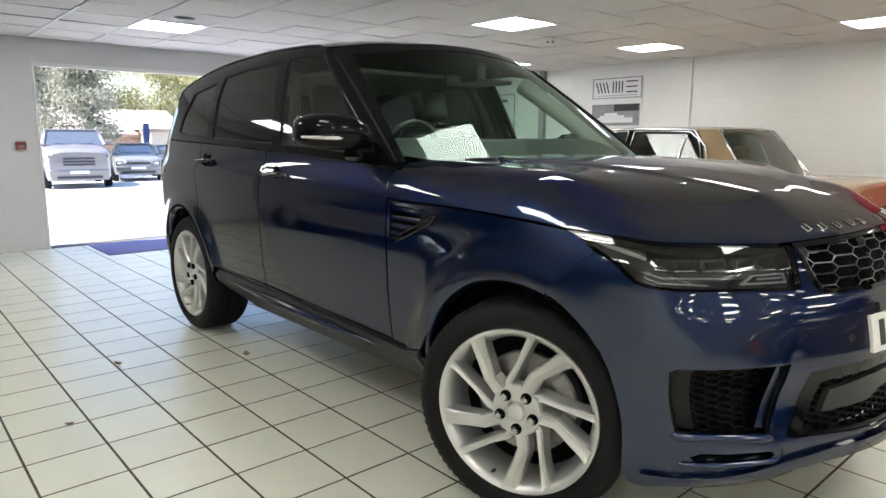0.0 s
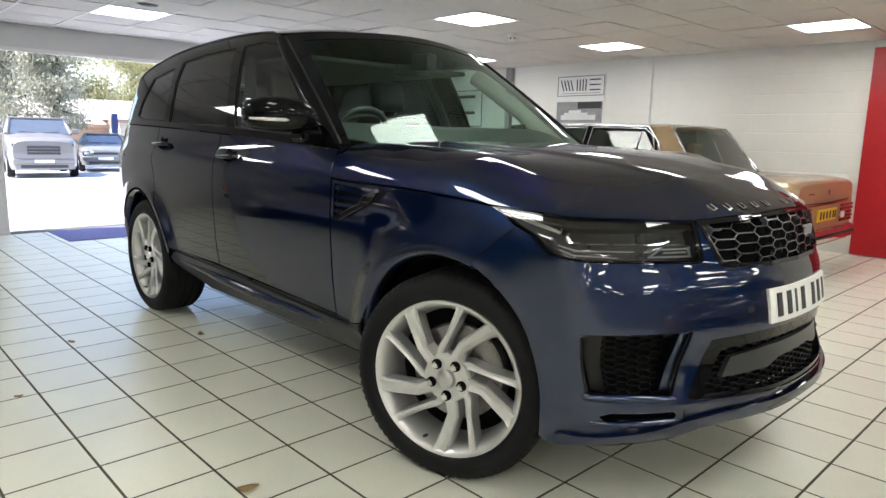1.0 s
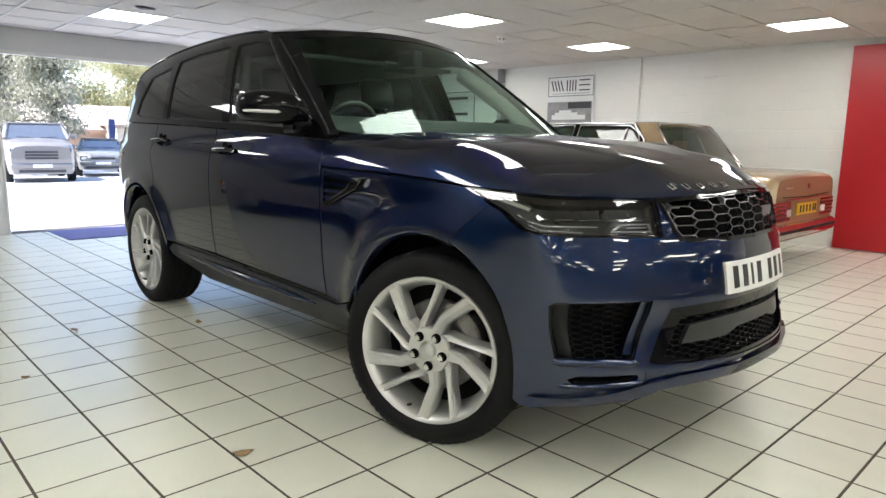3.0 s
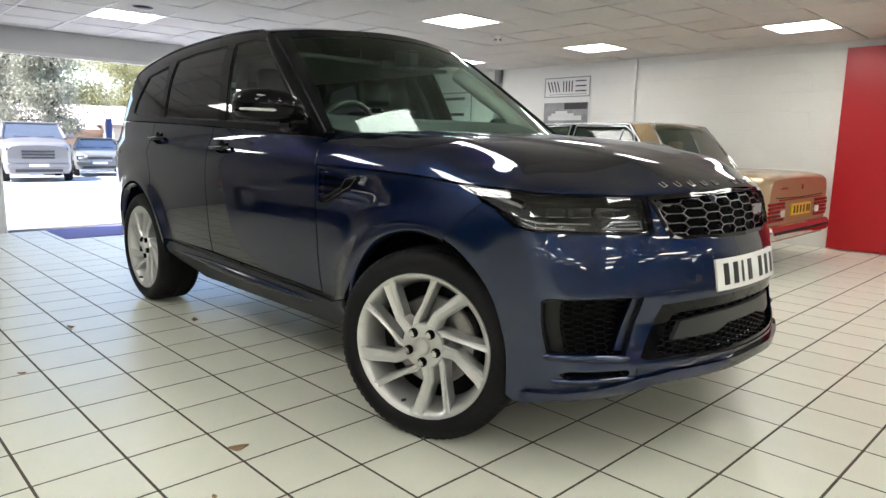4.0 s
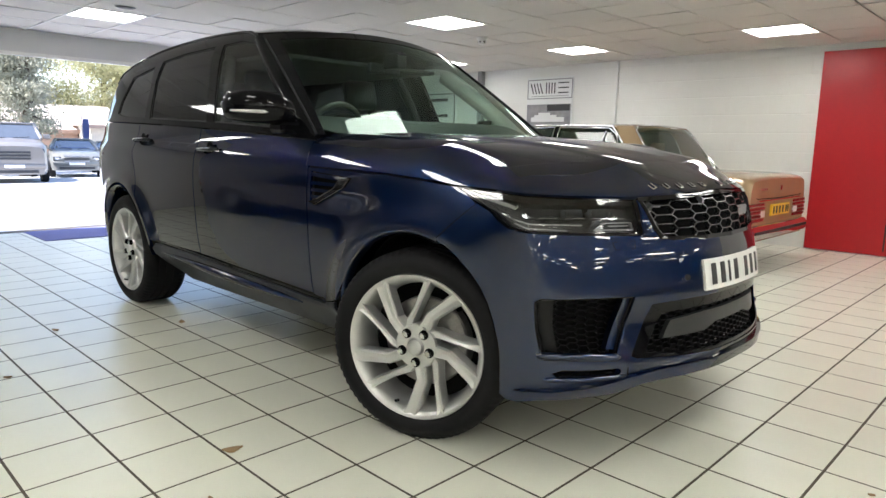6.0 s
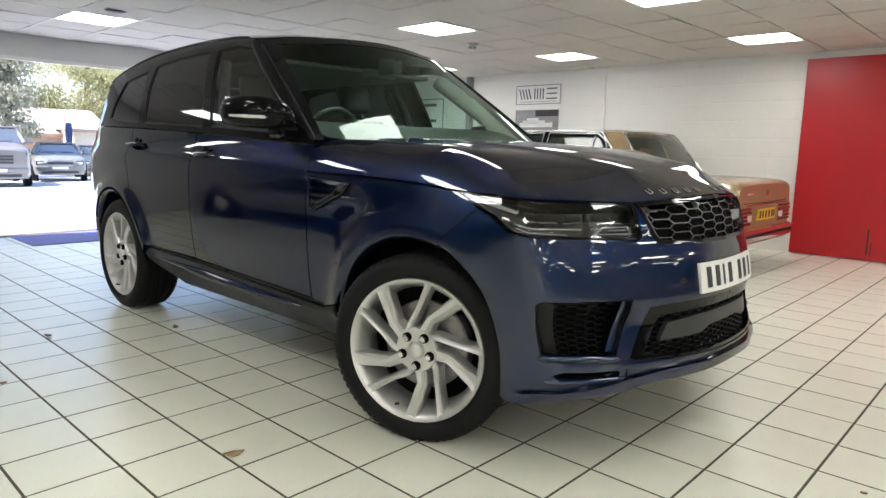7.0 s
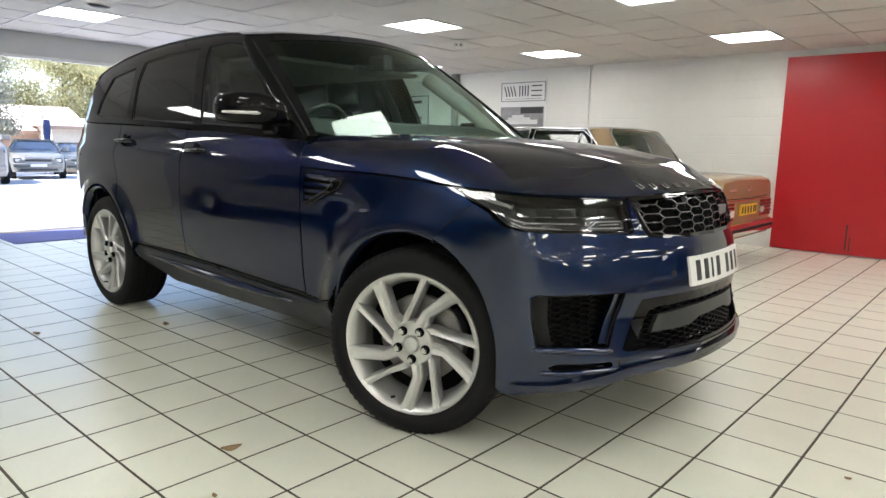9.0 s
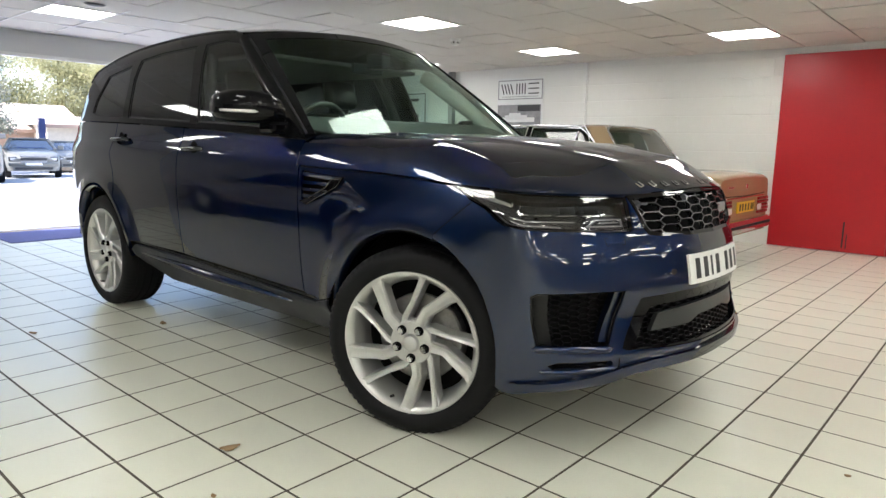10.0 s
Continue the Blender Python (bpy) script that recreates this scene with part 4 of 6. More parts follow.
panel("sensor_plate", sz((1.95, 0.475), (1.72, 0.535), (0.9, 0.548), (-0.9, 0.548), (-1.72, 0.535), (-1.95, 0.475), (-0.9, 0.478), (-0.55, 0.50), (0.55, 0.50), (0.9, 0.478)), proud(nose2, -0.012), M_SENSOR, grille, 0.04, depth=0.02, label="flat grey sensor plate")
for poly in (INTAKE, mir[0]):
    sg_ = -1 if poly[0][0] < 0 else 1
    keep = [(min(abs(s), 3.98) * sg_, z) for s, z in poly]
    V, F = bars_on(hex_lines(keep, 0.046, 0.019, 0.43, 0.66, *((0.48, 0.86) if sg_ < 0 else (-0.86, -0.48))), 0.0032, 0.012, -0.05)
    raw("intake_mesh", V, F, M_MESH, grille, "black side intake mesh")
    panel("intake_lip", sz(*grow(poly, 0.01)), proud(nose2, -0.006), M_BLACK, grille, 0.03, [sz(*inset(poly, 0.055))], 0.06)
    panel("intake_blank", sz(*[(sg_ * s, z) for s, z in ((4.28, 0.62), (3.96, 0.625), (3.98, 0.45), (4.24, 0.45))]), proud(nose2, -0.045), M_PLASTIC, grille, 0.04, depth=0.01)
# painted ledges and returns round the side intakes
def nose_bar(name, pts, r, m, out=0.0):
    V, F = tube([tuple(float(c) for c in proud(nose2, out)(s * SU, z)) for s, z in pts], r, 10)
    return raw(name, V, F, m, car, smooth=True, sharp=60)


for s in (1, -1):
    nose_bar("intake_ledge", [(s * a, 0.437 + 0.006 * math.sin((a - 3.35) * 3)) for a in np.linspace(4.36, 3.04, 18)], [0.004] + [0.015] * 16 + [0.004], M_PAINT, -0.002)
    nose_bar("slot_lip", [(s * a, 0.358 + 0.005 * (4.2 - a)) for a in np.linspace(4.25, 2.95, 18)], [0.003] + [0.010] * 16 + [0.003], M_PAINT, -0.002)
    panel("intake_return", sz(*[(s * a, b) for a, b in ((2.78, 0.634), (2.84, 0.59), (3.10, 0.458), (3.24, 0.462), (3.02, 0.570), (2.94, 0.632))]), proud(nose2, -0.016), M_PAINT, car, 0.02, depth=0.03)
    nose_bar("wing_seam", [(s * (5.80 + 0.90 * k / 12), 0.9435 - 0.125 * k / 12) for k in range(13)], 0.0024, M_DARK, -0.001)
    nose_bar("splitter_seam", [(s * 2.92, z) for z in np.linspace(0.398, 0.312, 8)], 0.0022, M_DARK, 0.0)
split = [(4.75, 0.302), (4.2, 0.318), (3.4, 0.345), (2.9, 0.366), (2.0, 0.378), (0, 0.384), (-2.0, 0.378), (-2.9, 0.366), (-3.4, 0.345), (-4.2, 0.318), (-4.75, 0.302), (-4.3, 0.280), (-3.2, 0.310), (-2.6, 0.336), (0, 0.350), (2.6, 0.336), (3.2, 0.310), (4.3, 0.280)]
panel("splitter", sz(*split), proud(nose2, 0.016), M_PAINT, car, 0.024, depth=0.03)

# bonnet lettering as plain outlined blocks, badge
def on_hood(x, y, lift):
    e = 0.01
    p = [Vector([float(c) for c in hood(x + a, y + b)]) for a, b in ((0, 0), (e, 0), (0, e))]
    n = (p[1] - p[0]).cross(p[2] - p[0]).normalized()
    ty = (p[2] - p[0]).normalized()
    tx = ty.cross(n)
    m = Matrix((tx, ty, n)).transposed().to_4x4()
    m.translation = p[0] + lift * n
    return m


for k in range(11):
    if k == 5:
        continue
    s = 1.62 - k * 0.324
    x, y, z = (float(c) for c in nose2(s * SU, 0.985))
    m = on_hood(x - 0.031, y, 0.0012)
    bm = bmesh.new()
    for w in (-0.011, 0.011):
        add_box(bm, (-0.014, w - 0.0032, -0.002), (0.014, w + 0.0032, 0.0022), 0.0006, m)
    add_box(bm, (0.0095, -0.0078, -0.002), (0.014, 0.0078, 0.0022), 0.0006, m)
    part("bonnet_mark", bm, M_CHROME, bonnet)
badge = bmesh.new()
add_box(badge, (-0.004, -0.045, -0.02), (0.006, 0.045, 0.02), 0.008, Matrix.Translation((float(NOSE(0.88)) - 0.035, 0.22, 0.90)))
part("badge", badge, M_SATIN, car, "small dark oval badge in the grille")

# number plate with plain bars
def on_plate(y0, y1, z0, z1):
    return [(-float(s_of(y)) * SU, z) for y, z in ((y0, z0), (y1, z0), (y1, z1), (y0, z1))]


plate = panel("number_plate", on_plate(-0.26, 0.26, 0.635, 0.746), proud(nose2, 0.010), M_PLATE, car, 0.05, depth=0.010, label="white front number plate")
for y, w in ((-0.205, 0.034), (-0.140, 0.034), (-0.088, 0.016), (-0.030, 0.034), (0.070, 0.034), (0.135, 0.034), (0.205, 0.034)):
    panel("plate_bar", on_plate(y - w / 2, y + w / 2, 0.652, 0.729), proud(nose2, 0.0115), M_INK, plate, 0.05, depth=0.001)


# parking sensors and washer flaps
for y0 in (-0.335, 0.335):
    c = -float(s_of(y0)) * SU
    panel("parking_sensor", [(c + 0.012 * math.cos(k * math.pi / 8), 0.690 + 0.011 * math.sin(k * math.pi / 8)) for k in range(16)], proud(nose2, 0.0012), M_PLASTIC, car, 0.02, depth=0.003)
for k in (1, -1):
    V, F = bars_on([[(k * 2.62, 0.802), (k * 3.02, 0.800), (k * 3.04, 0.826), (k * 2.60, 0.828), (k * 2.62, 0.802)]], 0.0018, 0.002, 0.0006)
    raw("washer_flap_seam", V, F, M_DARK, car)


# headlamps
def headlamp(s):
    h = new("headlamp")
    h.parent = car
    tagged(h, "slim smoked headlamp with a white light strip, switched off")

    def q(poly):
        return sz(*[(s * a, b) for a, b in poly])
    panel("lens", q(HL), proud(nose2, -0.001), M_CLEAR, h, 0.03, depth=0.0, label="clear lamp cover")
    panel("border", q(inset(HL, -0.006)), proud(nose2, 0.0005), M_BLACK, h, 0.02, [q(inset(HL, 0.05))], 0.02, "gloss black lamp edge")
    panel("housing", q(inset(HL, -0.01)), proud(nose2, -0.062), M_LAMPDARK, h, 0.04, depth=-0.06, label="dark inner lamp housing")
    panel("light_strip", q([(6.15, 0.988), (5.7, 0.967), (5.2, 0.950), (4.75, 0.940), (4.68, 0.947), (5.2, 0.961), (5.7, 0.976)]), proud(nose2, -0.014), M_IVORY, h, 0.03, depth=0.012, label="pale light guide")
    panel("brow", q([(6.3, 0.995), (5.2, 0.983), (4.0, 0.975), (2.42, 0.966), (2.44, 0.954), (4.0, 0.962), (5.2, 0.972)]), proud(nose2, -0.02), M_DARK, h, 0.03, depth=0.03)
    for a, b in ((4.25, 0.938), (3.85, 0.936), (3.48, 0.933), (3.12, 0.930), (2.80, 0.927)):
        panel("projector", q([(a + 0.15, b - 0.016), (a + 0.16, b + 0.010), (a + 0.11, b + 0.017), (a - 0.11, b + 0.017), (a - 0.15, b + 0.010), (a - 0.13, b - 0.016)]), proud(nose2, -0.034), M_LAMPGREY, h, 0.02, depth=0.02, label="smoked lamp unit")
        panel("lamp_eye", q([(a + 0.09, b - 0.009), (a + 0.09, b + 0.010), (a - 0.09, b + 0.010), (a - 0.09, b - 0.009)]), proud(nose2, -0.031), M_DARK, h, 0.02, depth=0.01)
        panel("lamp_edge", q([(a + 0.15, b - 0.020), (a + 0.15, b - 0.017), (a - 0.13, b - 0.017), (a - 0.13, b - 0.020)]), proud(nose2, -0.028), M_CHROME, h, 0.02, depth=0.006)
    panel("inner_cover", q([(3.35, 0.858), (3.2, 0.905), (2.46, 0.905), (2.44, 0.856)]), proud(nose2, -0.030), M_LAMPGREY, h, 0.03, depth=0.02)
    V, F = bars_on([[(s * 2.55, 0.892), (s * 3.08, 0.892), (s * 3.22, 0.868), (s * 2.5, 0.866), (s * 2.55, 0.892)], [(s * 2.62, 0.880), (s * 3.0, 0.880)]], 0.005, 0.01, -0.022)
    raw("light_guide", V, F, M_SATIN, h)
    V, F = bars_on([[(s * 4.75, 0.89), (s * 4.3, 0.876), (s * 3.6, 0.868)], [(s * 4.8, 0.905), (s * 4.2, 0.893), (s * 3.4, 0.887)]], 0.004, 0.01, -0.03)
    raw("inner_ribs", V, F, M_SATIN, h)
    return h


headlamp(1)
headlamp(-1)

# wing vents
for sgn in (1, -1):
    v = new("wing_vent")
    v.parent = car
    tagged(v, "black slatted vent with a blade behind the front wheel")
    mi = sgn < 0
    panel("backing", inset(VENT, -0.05), proud(side, -0.03), M_DARK, v, 0.03, depth=0.0, mirror=mi)
    panel("top_blade", [(-0.652, 1.012), (-0.652, 0.996), (-0.47, 0.984), (-0.40, 0.974), (-0.372, 0.998)], proud(side, -0.002), M_PAINT, v, 0.02, depth=0.012, mirror=mi)
    panel("edge_blade", [(-0.366, 0.999), (-0.405, 0.958), (-0.605, 0.872), (-0.655, 0.884), (-0.590, 0.900), (-0.47, 0.952), (-0.44, 0.988)], proud(side, 0.012), M_BLACK, v, 0.02, depth=0.022, mirror=mi, label="gloss black vent blade")
    # thin paler lines drawn along the blade for its edge highlights
    for line in ([(-0.372, 0.994), (-0.44, 0.986), (-0.47, 0.952), (-0.590, 0.900)], [(-0.368, 0.996), (-0.405, 0.958), (-0.600, 0.874)]):
        V, F = tube([(x, (1 if mi else -1) * float(side_y(x, z) + 0.013), z) for x, z in line], 0.0016, 6)
        raw("blade_edge", V, F, M_SENSOR, v, smooth=True)
    for k in range(3):
        z = 0.974 - 0.030 * k
        panel("slat", [(-0.654, z), (-0.654, z - 0.015), (-0.47 - 0.050 * k, z - 0.016), (-0.455 - 0.050 * k, z - 0.002)], proud(side, -0.004), M_PAINT, v, 0.03, depth=0.018, mirror=mi)


# handles
def handle(door, x, z, mirror):
    s = 1 if mirror else -1
    h = new("door_handle")
    h.parent = door
    y = float(side_y(x, z))
    V, F = tube([(x - 0.085, s * (y + 0.008), z - 0.004), (x - 0.07, s * (y + 0.030), z), (x, s * (y + 0.036), z + 0.004), (x + 0.075, s * (y + 0.028), z + 0.006), (x + 0.095, s * (y + 0.006), z + 0.006)], [0.011, 0.014, 0.014, 0.013, 0.010], 10)
    raw("grip", V, F, M_LAMPGREY, h, smooth=True, sharp=50)
    # flat dark blob on the door skin for the shade of the grip hollow
    bm = bmesh.new()
    bmesh.ops.create_uvsphere(bm, u_segments=18, v_segments=10, radius=1.0, matrix=Matrix.Translation((x - 0.005, s * (y + 0.001), z)) @ Matrix.Diagonal((0.040, 0.006, 0.046, 1)))
    part("recess", bm, M_DARK, h, smooth=True)
    V, F = tube([(x - 0.07, s * (y + 0.045), z + 0.006), (x, s * (y + 0.050), z + 0.010), (x + 0.07, s * (y + 0.042), z + 0.012)], 0.0035, 6)
    raw("bright_strip", V, F, M_CHROME, h, smooth=True)


for k in (0, 1):
    handle(fdoors[k], -1.625, 1.088, k == 1)
    handle(rdoors[k], -2.585, 1.130, k == 1)


# door mirrors
def door_mirror(mirror):
    s = 1 if mirror else -1
    mth = new("door_mirror")
    mth.parent = car
    tagged(mth, "gloss black door mirror with a bright indicator strip")
    if mirror:  # folded in
        mth.matrix_basis = Matrix.Translation((-0.97, 0.905, -0.06)) @ Matrix.Rotation(radians(86), 4, "Z") @ Matrix.Translation((0.86, -0.94, 0))
    V, F = [], []
    secs = [(-0.85, 0.93, 1.262, 0.045, 0.04), (-0.862, 0.955, 1.280, 0.070, 0.058), (-0.895, 1.00, 1.290, 0.098, 0.070), (-0.935, 1.065, 1.296, 0.105, 0.074), (-0.98, 1.118, 1.297, 0.092, 0.068), (-1.012, 1.148, 1.294, 0.060, 0.052), (-1.02, 1.158, 1.292, 0.02, 0.024)]
    n = 20
    for x, y, z, rx, rz in secs:
        for k in range(n):
            a = 2 * math.pi * k / n
            c, d = math.cos(a), math.sin(a)
            V.append((x + rx * math.copysign(abs(c) ** 0.65, c) - (0.02 if c < 0 else 0) * 0, s * y, z + rz * math.copysign(abs(d) ** 0.7, d)))
    for i in range(len(secs) - 1):
        F += [(i * n + k, i * n + (k + 1) % n, (i + 1) * n + (k + 1) % n, (i + 1) * n + k) for k in range(n)]
    F += [tuple(range(n)), tuple(range((len(secs) - 1) * n, len(secs) * n))]
    if not mirror:
        F = [tuple(reversed(f)) for f in F]
    raw("shell", V, F, M_BLACK, mth, smooth=True, sharp=60)
    V, F = tube([(-0.815, s * 1.0, 1.268), (-0.84, s * 1.07, 1.270), (-0.905, s * 1.126, 1.272), (-0.975, s * 1.158, 1.275)], [0.004, 0.008, 0.008, 0.005], 6)
    raw("indicator", V, F, M_WHITEPLASTIC, mth, "pale indicator strip", smooth=True)
    bm = boxed((-0.07, -0.075, -0.03), (0.05, 0.03, 0.03), 0.02, Matrix.Translation((-0.85, s * 0.93, 1.205)))
    part("foot", bm, M_BLACK, mth)
    bm = boxed((-0.004, -0.085, -0.06), (0.004, 0.085, 0.06), 0.003, Matrix.Translation((-1.055, s * 1.06, 1.30)) @ Matrix.Rotation(s * -0.25, 4, "Z"))
    part("mirror_glass", bm, M_CHROME, mth)


door_mirror(False)
door_mirror(True)


# wheels
def sweep(path, y_front, y_back):
    """A spoke along (x, z, width, y offset) points: verts and faces."""
    V, F = [], []
    for i, (x, z, w, dy) in enumerate(path):
        a, b = path[max(i - 1, 0)], path[min(i + 1, len(path) - 1)]
        d = Vector((b[0] - a[0], b[1] - a[1])).normalized()
        n = Vector((-d.y, d.x))
        for t, y in ((-1.0, y_back), (-0.95, y_front + 0.008), (-0.72, y_front), (-0.12, y_front + 0.0045), (0.12, y_front + 0.0045), (0.72, y_front), (0.95, y_front + 0.008), (1.0, y_back)):
            V.append((x + n.x * t * w / 2, y + dy, z + n.y * t * w / 2))
    k = 8
    for i in range(len(path) - 1):
        F += [(i * k + j, i * k + j + 1, (i + 1) * k + j + 1, (i + 1) * k + j) for j in range(k - 1)]
    F += [tuple(range(k)), tuple(reversed(range((len(path) - 1) * k, len(path) * k)))]
    return V, F


def polar(deg, r):
    return r * math.sin(radians(deg)), r * math.cos(radians(deg))


def wheel(name="wheel"):
    """A wheel whose outer face looks to -y, centred on its hub, face plane at y = 0."""
    w = new(name)
    prof = [(0.262, 0.235), (0.272, 0.232), (0.276, 0.245), (0.33, 0.262), (0.362, 0.255), (0.383, 0.232)]
    for g0 in (0.205, 0.155, 0.105, 0.055):
        prof += [(0.387, g0 + 0.018), (0.387, g0 + 0.007), (0.379, g0 + 0.005), (0.379, g0 - 0.005), (0.387, g0 - 0.007)]
    prof += [(0.387, 0.038), (0.384, 0.020), (0.374, 0.004), (0.362, -0.004), (0.347, -0.012), (0.326, -0.017), (0.306, -0.014), (0.289, -0.004), (0.284, 0.004), (0.272, 0.012)]
    segs = 225
    V, F = lathe(prof, segs)
    out = []
    for i, (x, y, z) in enumerate(V):
        r = math.hypot(x, z)
        k = (i // len(prof)) % 3
        if r > 0.3705 and (y < 0.036 or y > 0.20) and k == 0:
            x, z = x * (r - 0.006) / r, z * (r - 0.006) / r
        if r > 0.30:
            x, z = x * (0.30 + (r - 0.30) * 0.9) / r, z * (0.30 + (r - 0.30) * 0.9) / r
        out.append((x, y, z))
    raw("tyre", out, F, M_RUBBER, w, "black road tyre", smooth=True, sharp=30)
    rim = [(0.230, 0.22), (0.236, 0.20), (0.232, 0.09), (0.246, 0.03), (0.254, 0.012), (0.262, 0.002), (0.270, -0.004), (0.277, -0.006), (0.280, 0.0), (0.277, 0.008), (0.262, 0.013)]
    V, F = lathe(rim, 96)
    raw("rim", V, F, M_ALLOY, w, "silver rim", smooth=True, sharp=40)
    for k in range(5):
        o = 72 * k
        wide = [(22, 0.052, 0.054, 0.012), (25, 0.134, 0.046, 0.012), (38, 0.246, 0.054, 0.0), (40, 0.272, 0.066, -0.004)]
        V, F = sweep([(*polar(o + a, q), w_, d_) for a, q, w_, d_ in wide], 0.0, 0.058)
        raw("spoke", V, F, M_ALLOY, w)
        slim = [(-30, 0.060, 0.044, 0.016), (-17, 0.100, 0.032, 0.016), (1, 0.155, 0.0245, 0.010), (10, 0.246, 0.031, 0.0), (11, 0.272, 0.044, -0.006)]
        V, F = sweep([(*polar(o + a, q), w_, d_) for a, q, w_, d_ in slim], 0.002, 0.058)
        raw("spoke", V, F, M_ALLOY, w)
        bm = bmesh.new()
        px, pz = polar(o + 34, 0.060)
        bmesh.ops.create_cone(bm, cap_ends=True, segments=6, radius1=0.0125, radius2=0.0105, depth=0.028, matrix=Matrix.Translation((px, 0.004, pz)) @ Matrix.Rotation(radians(90), 4, "X"))
        part("wheel_bolt", bm, M_CHROME, w)
        V, F = lathe([(0.0125, -0.0035), (0.018, 0.006), (0.0185, 0.014)], 16)
        raw("bolt_seat", [(x + px, y, z + pz) for x, y, z in V], F, M_DARK, w, smooth=True)
    V, F = lathe([(0, -0.004), (0.022, -0.003), (0.0285, 0.001), (0.032, 0.008), (0.036, 0.012), (0.082, 0.013), (0.088, 0.022), (0.088, 0.06)], 40)
    raw("hub", V, F, M_ALLOY, w, smooth=True, sharp=30)
    V, F = lathe([(0.07, 0.10), (0.168, 0.10), (0.174, 0.104), (0.174, 0.126), (0.07, 0.126)], 64)
    raw("brake_disc", V, F, M_STEEL, w, "grey steel brake disc", smooth=True, sharp=30)
    V, F = lathe([(0.0, 0.13), (0.236, 0.135)], 48)
    raw("barrel_back", V, F, M_DARK, w)
    V, F = [], []
    for k in range(9):
        a = 46 + 9 * k
        lift = 0.004 if 1 < k < 7 else 0.0
        for r, y in ((0.128, 0.098), (0.132, 0.078 - lift), (0.184, 0.074 - lift), (0.190, 0.080), (0.190, 0.128), (0.128, 0.128)):
            x, z = polar(a, r)
            V.append((x, y, z))
    F = [(k * 6 + q, k * 6 + (q + 1) % 6, (k + 1) * 6 + (q + 1) % 6, (k + 1) * 6 + q) for k in range(8) for q in range(6)] + [tuple(range(6)), tuple(range(53, 47, -1))]
    raw("brake_caliper", V, F, M_STEEL, w, "grey brake caliper")
    vx, vz = polar(-162, 0.236)
    V, F = tube([(vx, 0.014, vz), (vx * 0.97, -0.012, vz * 0.97)], 0.0055, 8)
    raw("valve", V, F, M_INK, w, smooth=True)
    for o in w.children:
        if not o.name.startswith("tyre"):
            for v in o.data.vertices:
                v.co.x, v.co.z = v.co.x * 1.03, v.co.z * 1.03
    return w


w0 = wheel()
w0.parent = car
STEER = 20.0
w0.location, w0.rotation_euler = (0.016, -0.950, 0.370), (0, 0, radians(STEER))
for m in (pose(-2.93, -0.925, 0.376), pose(0, 0.90, 0.376, 0, 0, 180 + STEER), pose(-2.93, 0.925, 0.376, 0, 0, 180)):
    copy_thing(w0, m)

# wheel housings, underside, inner shell
for hx in HUBS:
    for s in (1, -1):
        V, F = [], []
        n = 20
        for k in range(n + 1):
            a = radians(-92 + 184 * k / n)
            for r, y in ((ARCH + 0.004, 0.86), (ARCH + 0.02, 0.84), (ARCH + 0.02, 0.56), (0.05, 0.56)):
                V.append((hx + r * math.sin(a), s * y, 0.378 + max(r * math.cos(a), -0.16)))
        for k in range(n):
            F += [(k * 4 + j, k * 4 + j + 1, k * 4 + j + 5, k * 4 + j + 4) for j in range(3)]
        raw("wheel_housing", V, F, M_DARK, car, smooth=True)
for s in (1, -1):
    for hx, a0, a1 in ((0.0, -88, 18), (-2.93, -75, 88)):
        V, F = [], []
        n = 30
        for k in range(n + 1):
            a = a0 + (a1 - a0) * k / n
            for r, d in ((ARCH + 0.004, 0.0), (ARCH - 0.010, -0.004), (ARCH - 0.014, -0.03)):
                x, z = hx + r * math.sin(radians(a)), 0.378 + r * math.cos(radians(a))
                V.append((x, s * (float(side_y(x, z)) + d), z))
        for k in range(n):
            F += [(k * 3 + j, k * 3 + j + 1, k * 3 + j + 4, k * 3 + j + 3) for j in range(2)]
        raw("arch_lip", V, F, M_PAINT, car, smooth=True)
ub = bmesh.new()
add_box(ub, (-2.42, -0.72, 0.33), (-0.50, 0.72, 0.42), 0.02)
add_box(ub, (-3.80, -0.55, 0.34), (0.45, 0.55, 0.48), 0.02)
add_box(ub, (0.40, -0.60, 0.32), (0.66, 0.60, 0.40), 0.02)
part("underbody", ub, M_DARK, car, "dark underside")
part("bulkhead", boxed((-0.62, -0.84, 0.42), (-0.56, 0.86, 0.96)), M_DARK, car)
part("radiator", boxed((0.45, -0.55, 0.45), (0.52, 0.55, 0.95)), M_DARK, car)
for s in (1, -1):
    part("inner_sill", boxed((-2.40, min(s * 0.64, s * 0.70), 0.30), (-0.60, max(s * 0.64, s * 0.70), 0.98)), M_DARK, car)
    part("inner_quarter", boxed((-3.75, min(s * 0.56, s * 0.60), 0.45), (-2.40, max(s * 0.56, s * 0.60), 1.22)), M_DARK, car)
# tail
tg = bmesh.new()
add_box(tg, (-3.92, -0.70, 0.42), (-3.80, 0.70, 1.26), 0.05)
part("tailgate", tg, M_PAINT, car)
tw = bmesh.new()
add_box(tw, (-0.02, -0.62, 0), (0.0, 0.62, 0.42), 0.008, Matrix.Translation((-3.84, 0, 1.22)) @ Matrix.Rotation(radians(32), 4, "Y"))
part("rear_window", tw, M_PRIVACY, car)
both("tail_lamp", [(-3.56, 1.22), (-3.86, 1.23), (-3.88, 1.02), (-3.70, 1.00), (-3.60, 1.10)], proud(side, 0.005), M_REDLENS, 0.03, label="red tail lamp")
sp = bmesh.new()
add_box(sp, (-3.72, -0.60, 1.535), (-3.52, 0.60, 1.570), 0.014)
part("roof_spoiler", sp, M_BLACK, car)

